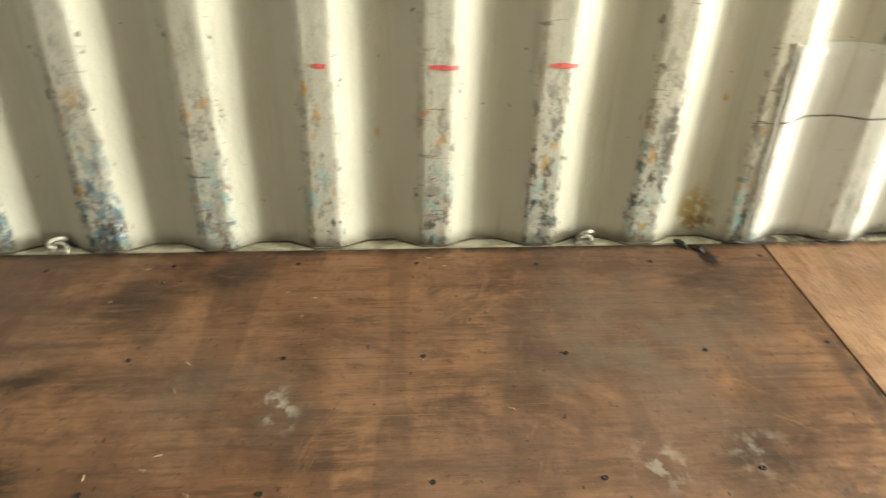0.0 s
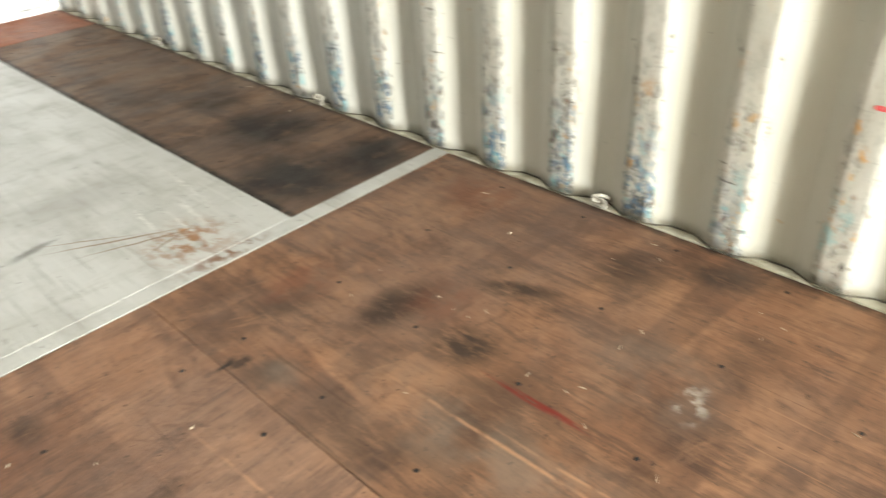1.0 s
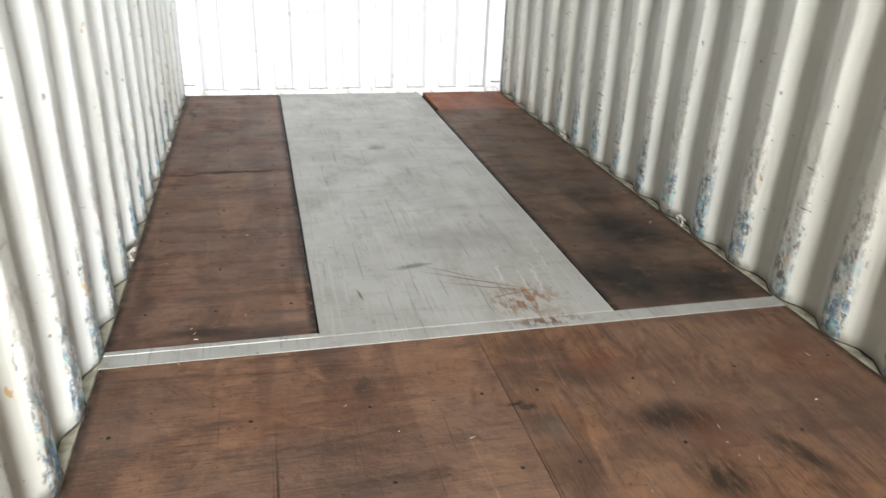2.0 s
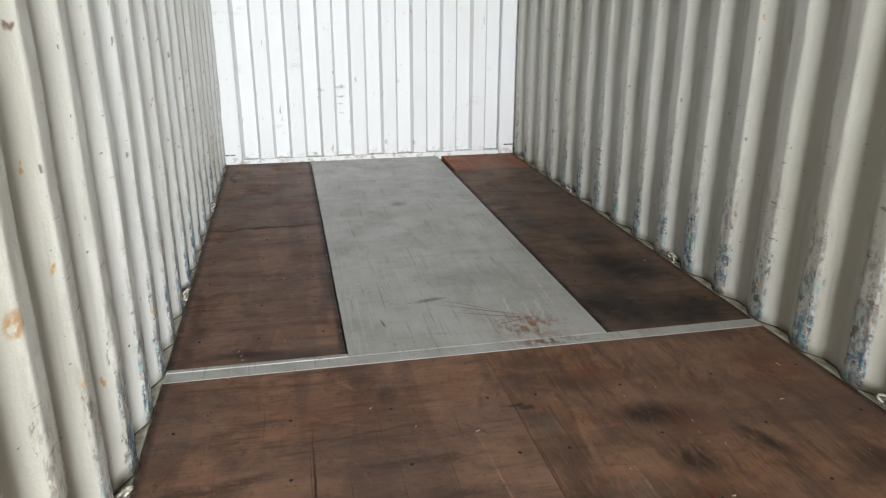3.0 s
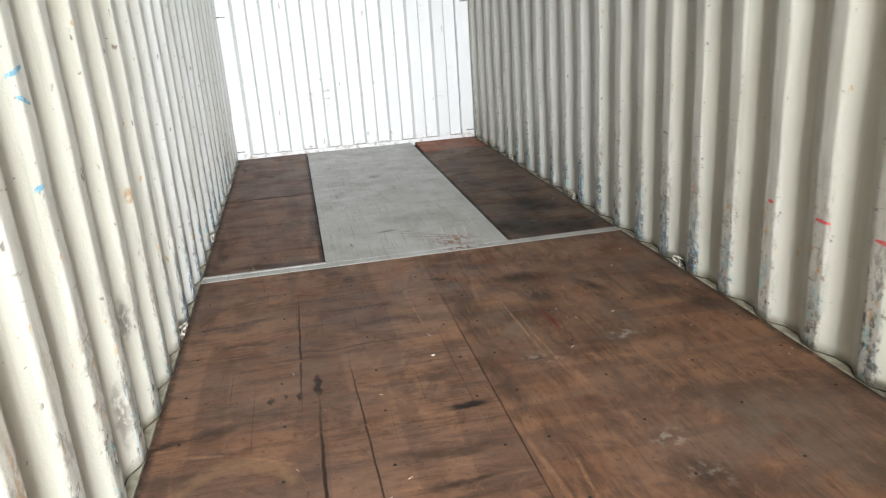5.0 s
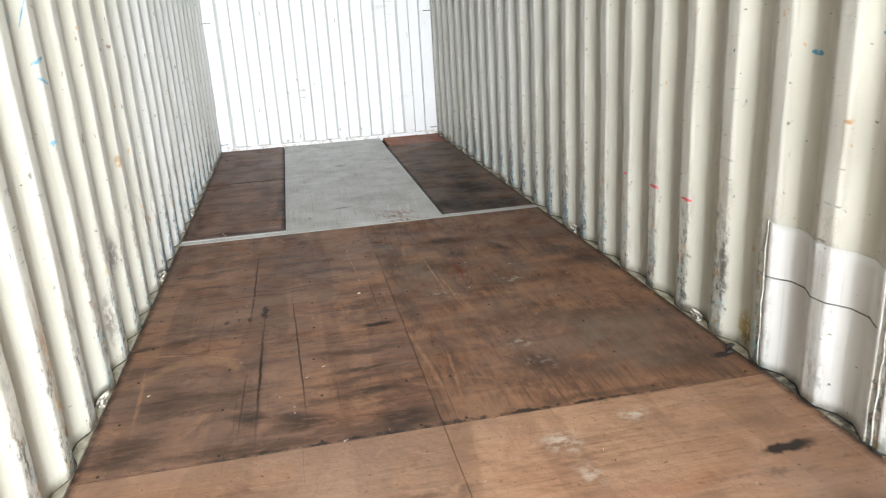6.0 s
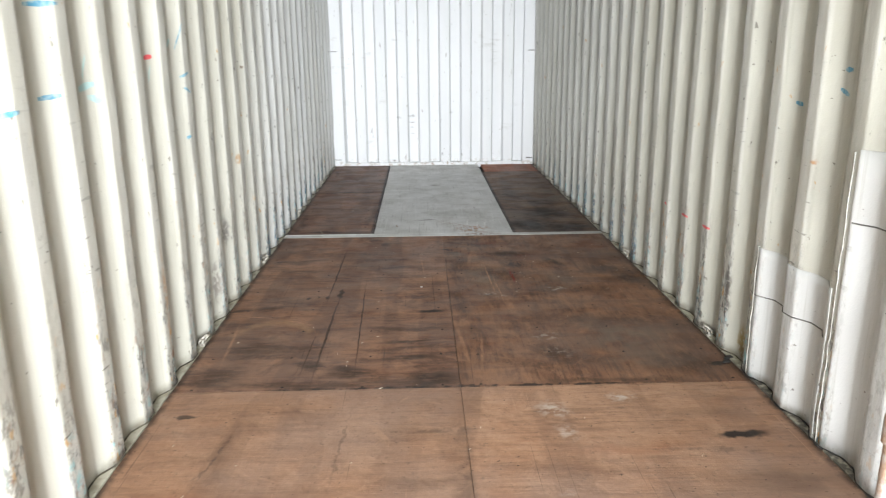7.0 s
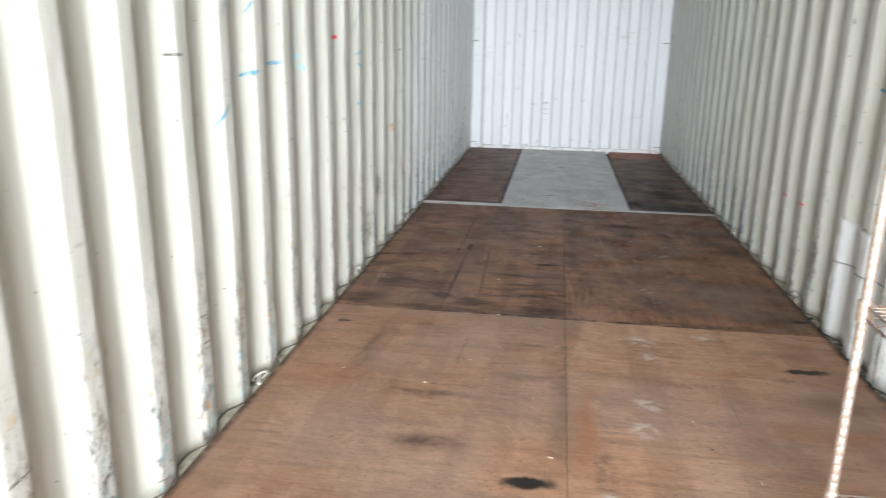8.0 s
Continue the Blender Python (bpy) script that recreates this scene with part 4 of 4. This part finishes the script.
# ---- pieces of the floor ----
def sheet(name, x0, x1, y0, y1, material, top=0.0, thick=0.028, bevel=0.0014):
    bm = bmesh.new()
    w, h = (x1 - x0) / 2, (y1 - y0) / 2
    box(bm, -w, w, -h, h, -thick, 0.0, bevel)
    ob = part(name, bm, material, floor)
    ob.matrix_world = pose((x0 + x1) / 2, (y0 + y1) / 2, top)
    return ob


GAP = 0.0008
EDGE = HALF - 0.002
MID = -0.015
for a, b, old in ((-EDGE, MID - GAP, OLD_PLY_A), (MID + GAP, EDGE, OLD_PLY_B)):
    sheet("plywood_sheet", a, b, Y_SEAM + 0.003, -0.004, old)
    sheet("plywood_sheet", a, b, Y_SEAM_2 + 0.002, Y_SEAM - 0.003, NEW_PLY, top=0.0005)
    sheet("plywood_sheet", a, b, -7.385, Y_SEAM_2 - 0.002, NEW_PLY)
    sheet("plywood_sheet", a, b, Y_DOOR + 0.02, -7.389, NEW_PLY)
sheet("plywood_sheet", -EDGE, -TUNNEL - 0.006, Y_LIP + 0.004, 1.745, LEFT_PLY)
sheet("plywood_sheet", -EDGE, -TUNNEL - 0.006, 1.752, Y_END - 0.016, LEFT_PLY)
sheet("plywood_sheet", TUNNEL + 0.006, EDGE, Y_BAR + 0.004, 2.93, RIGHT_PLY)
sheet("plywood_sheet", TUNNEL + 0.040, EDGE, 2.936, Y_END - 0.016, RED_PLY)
tagged(sheet("tunnel_plate", -TUNNEL, TUNNEL, Y_BAR + 0.002, Y_END - 0.014, STEEL, top=0.001, bevel=0.004), "grey-painted steel tunnel plate, scuffed and rusty")
tagged(sheet("cross_bar_lip", -HALF + 0.002, -TUNNEL, Y_BAR + 0.001, Y_LIP, STEEL, top=0.002, bevel=0.002), "grey-painted steel strip beside the bar")
tagged(sheet("cross_bar", -HALF, HALF, 0.0, Y_BAR, STEEL, top=0.0004, bevel=0.0006), "grey-painted steel cross bar")

# countersunk screw heads in rows over the cross members
screw_verts, screw_faces = [], []
for r, z in ((0.0060, 0.0), (0.0048, 0.0012), (0.0024, 0.0006)):
    screw_verts += [(r * math.cos(k * math.tau / 10), r * math.sin(k * math.tau / 10), z) for k in range(10)]
for j in range(2):
    for k in range(10):
        screw_faces.append((10 * j + k, 10 * j + (k + 1) % 10, 10 * j + 10 + (k + 1) % 10, 10 * j + 10 + k))
screw_faces.append(tuple(range(20, 30)))
screw_mesh = mesh_of("screw", screw_verts, screw_faces, SCREW)
rng = random.Random(3)
spots = [(x, -0.332 - 0.307 * k) for k in range(8) for x in (-1.08, -0.735, -0.40, -0.08, 0.07, 0.395, 0.735, 1.09)]
spots += [(s * x, 0.30 + 0.307 * k) for k in range(11) for x in (0.60, 0.84, 1.08) for s in (-1, 1)]
for x, y in spots:
    ob = new("screw", screw_mesh)
    ob.parent = floor
    ob.matrix_world = pose(x + rng.uniform(-0.012, 0.012), y + rng.uniform(-0.01, 0.01), 0.0003, 0, 0, rng.uniform(0, 90))
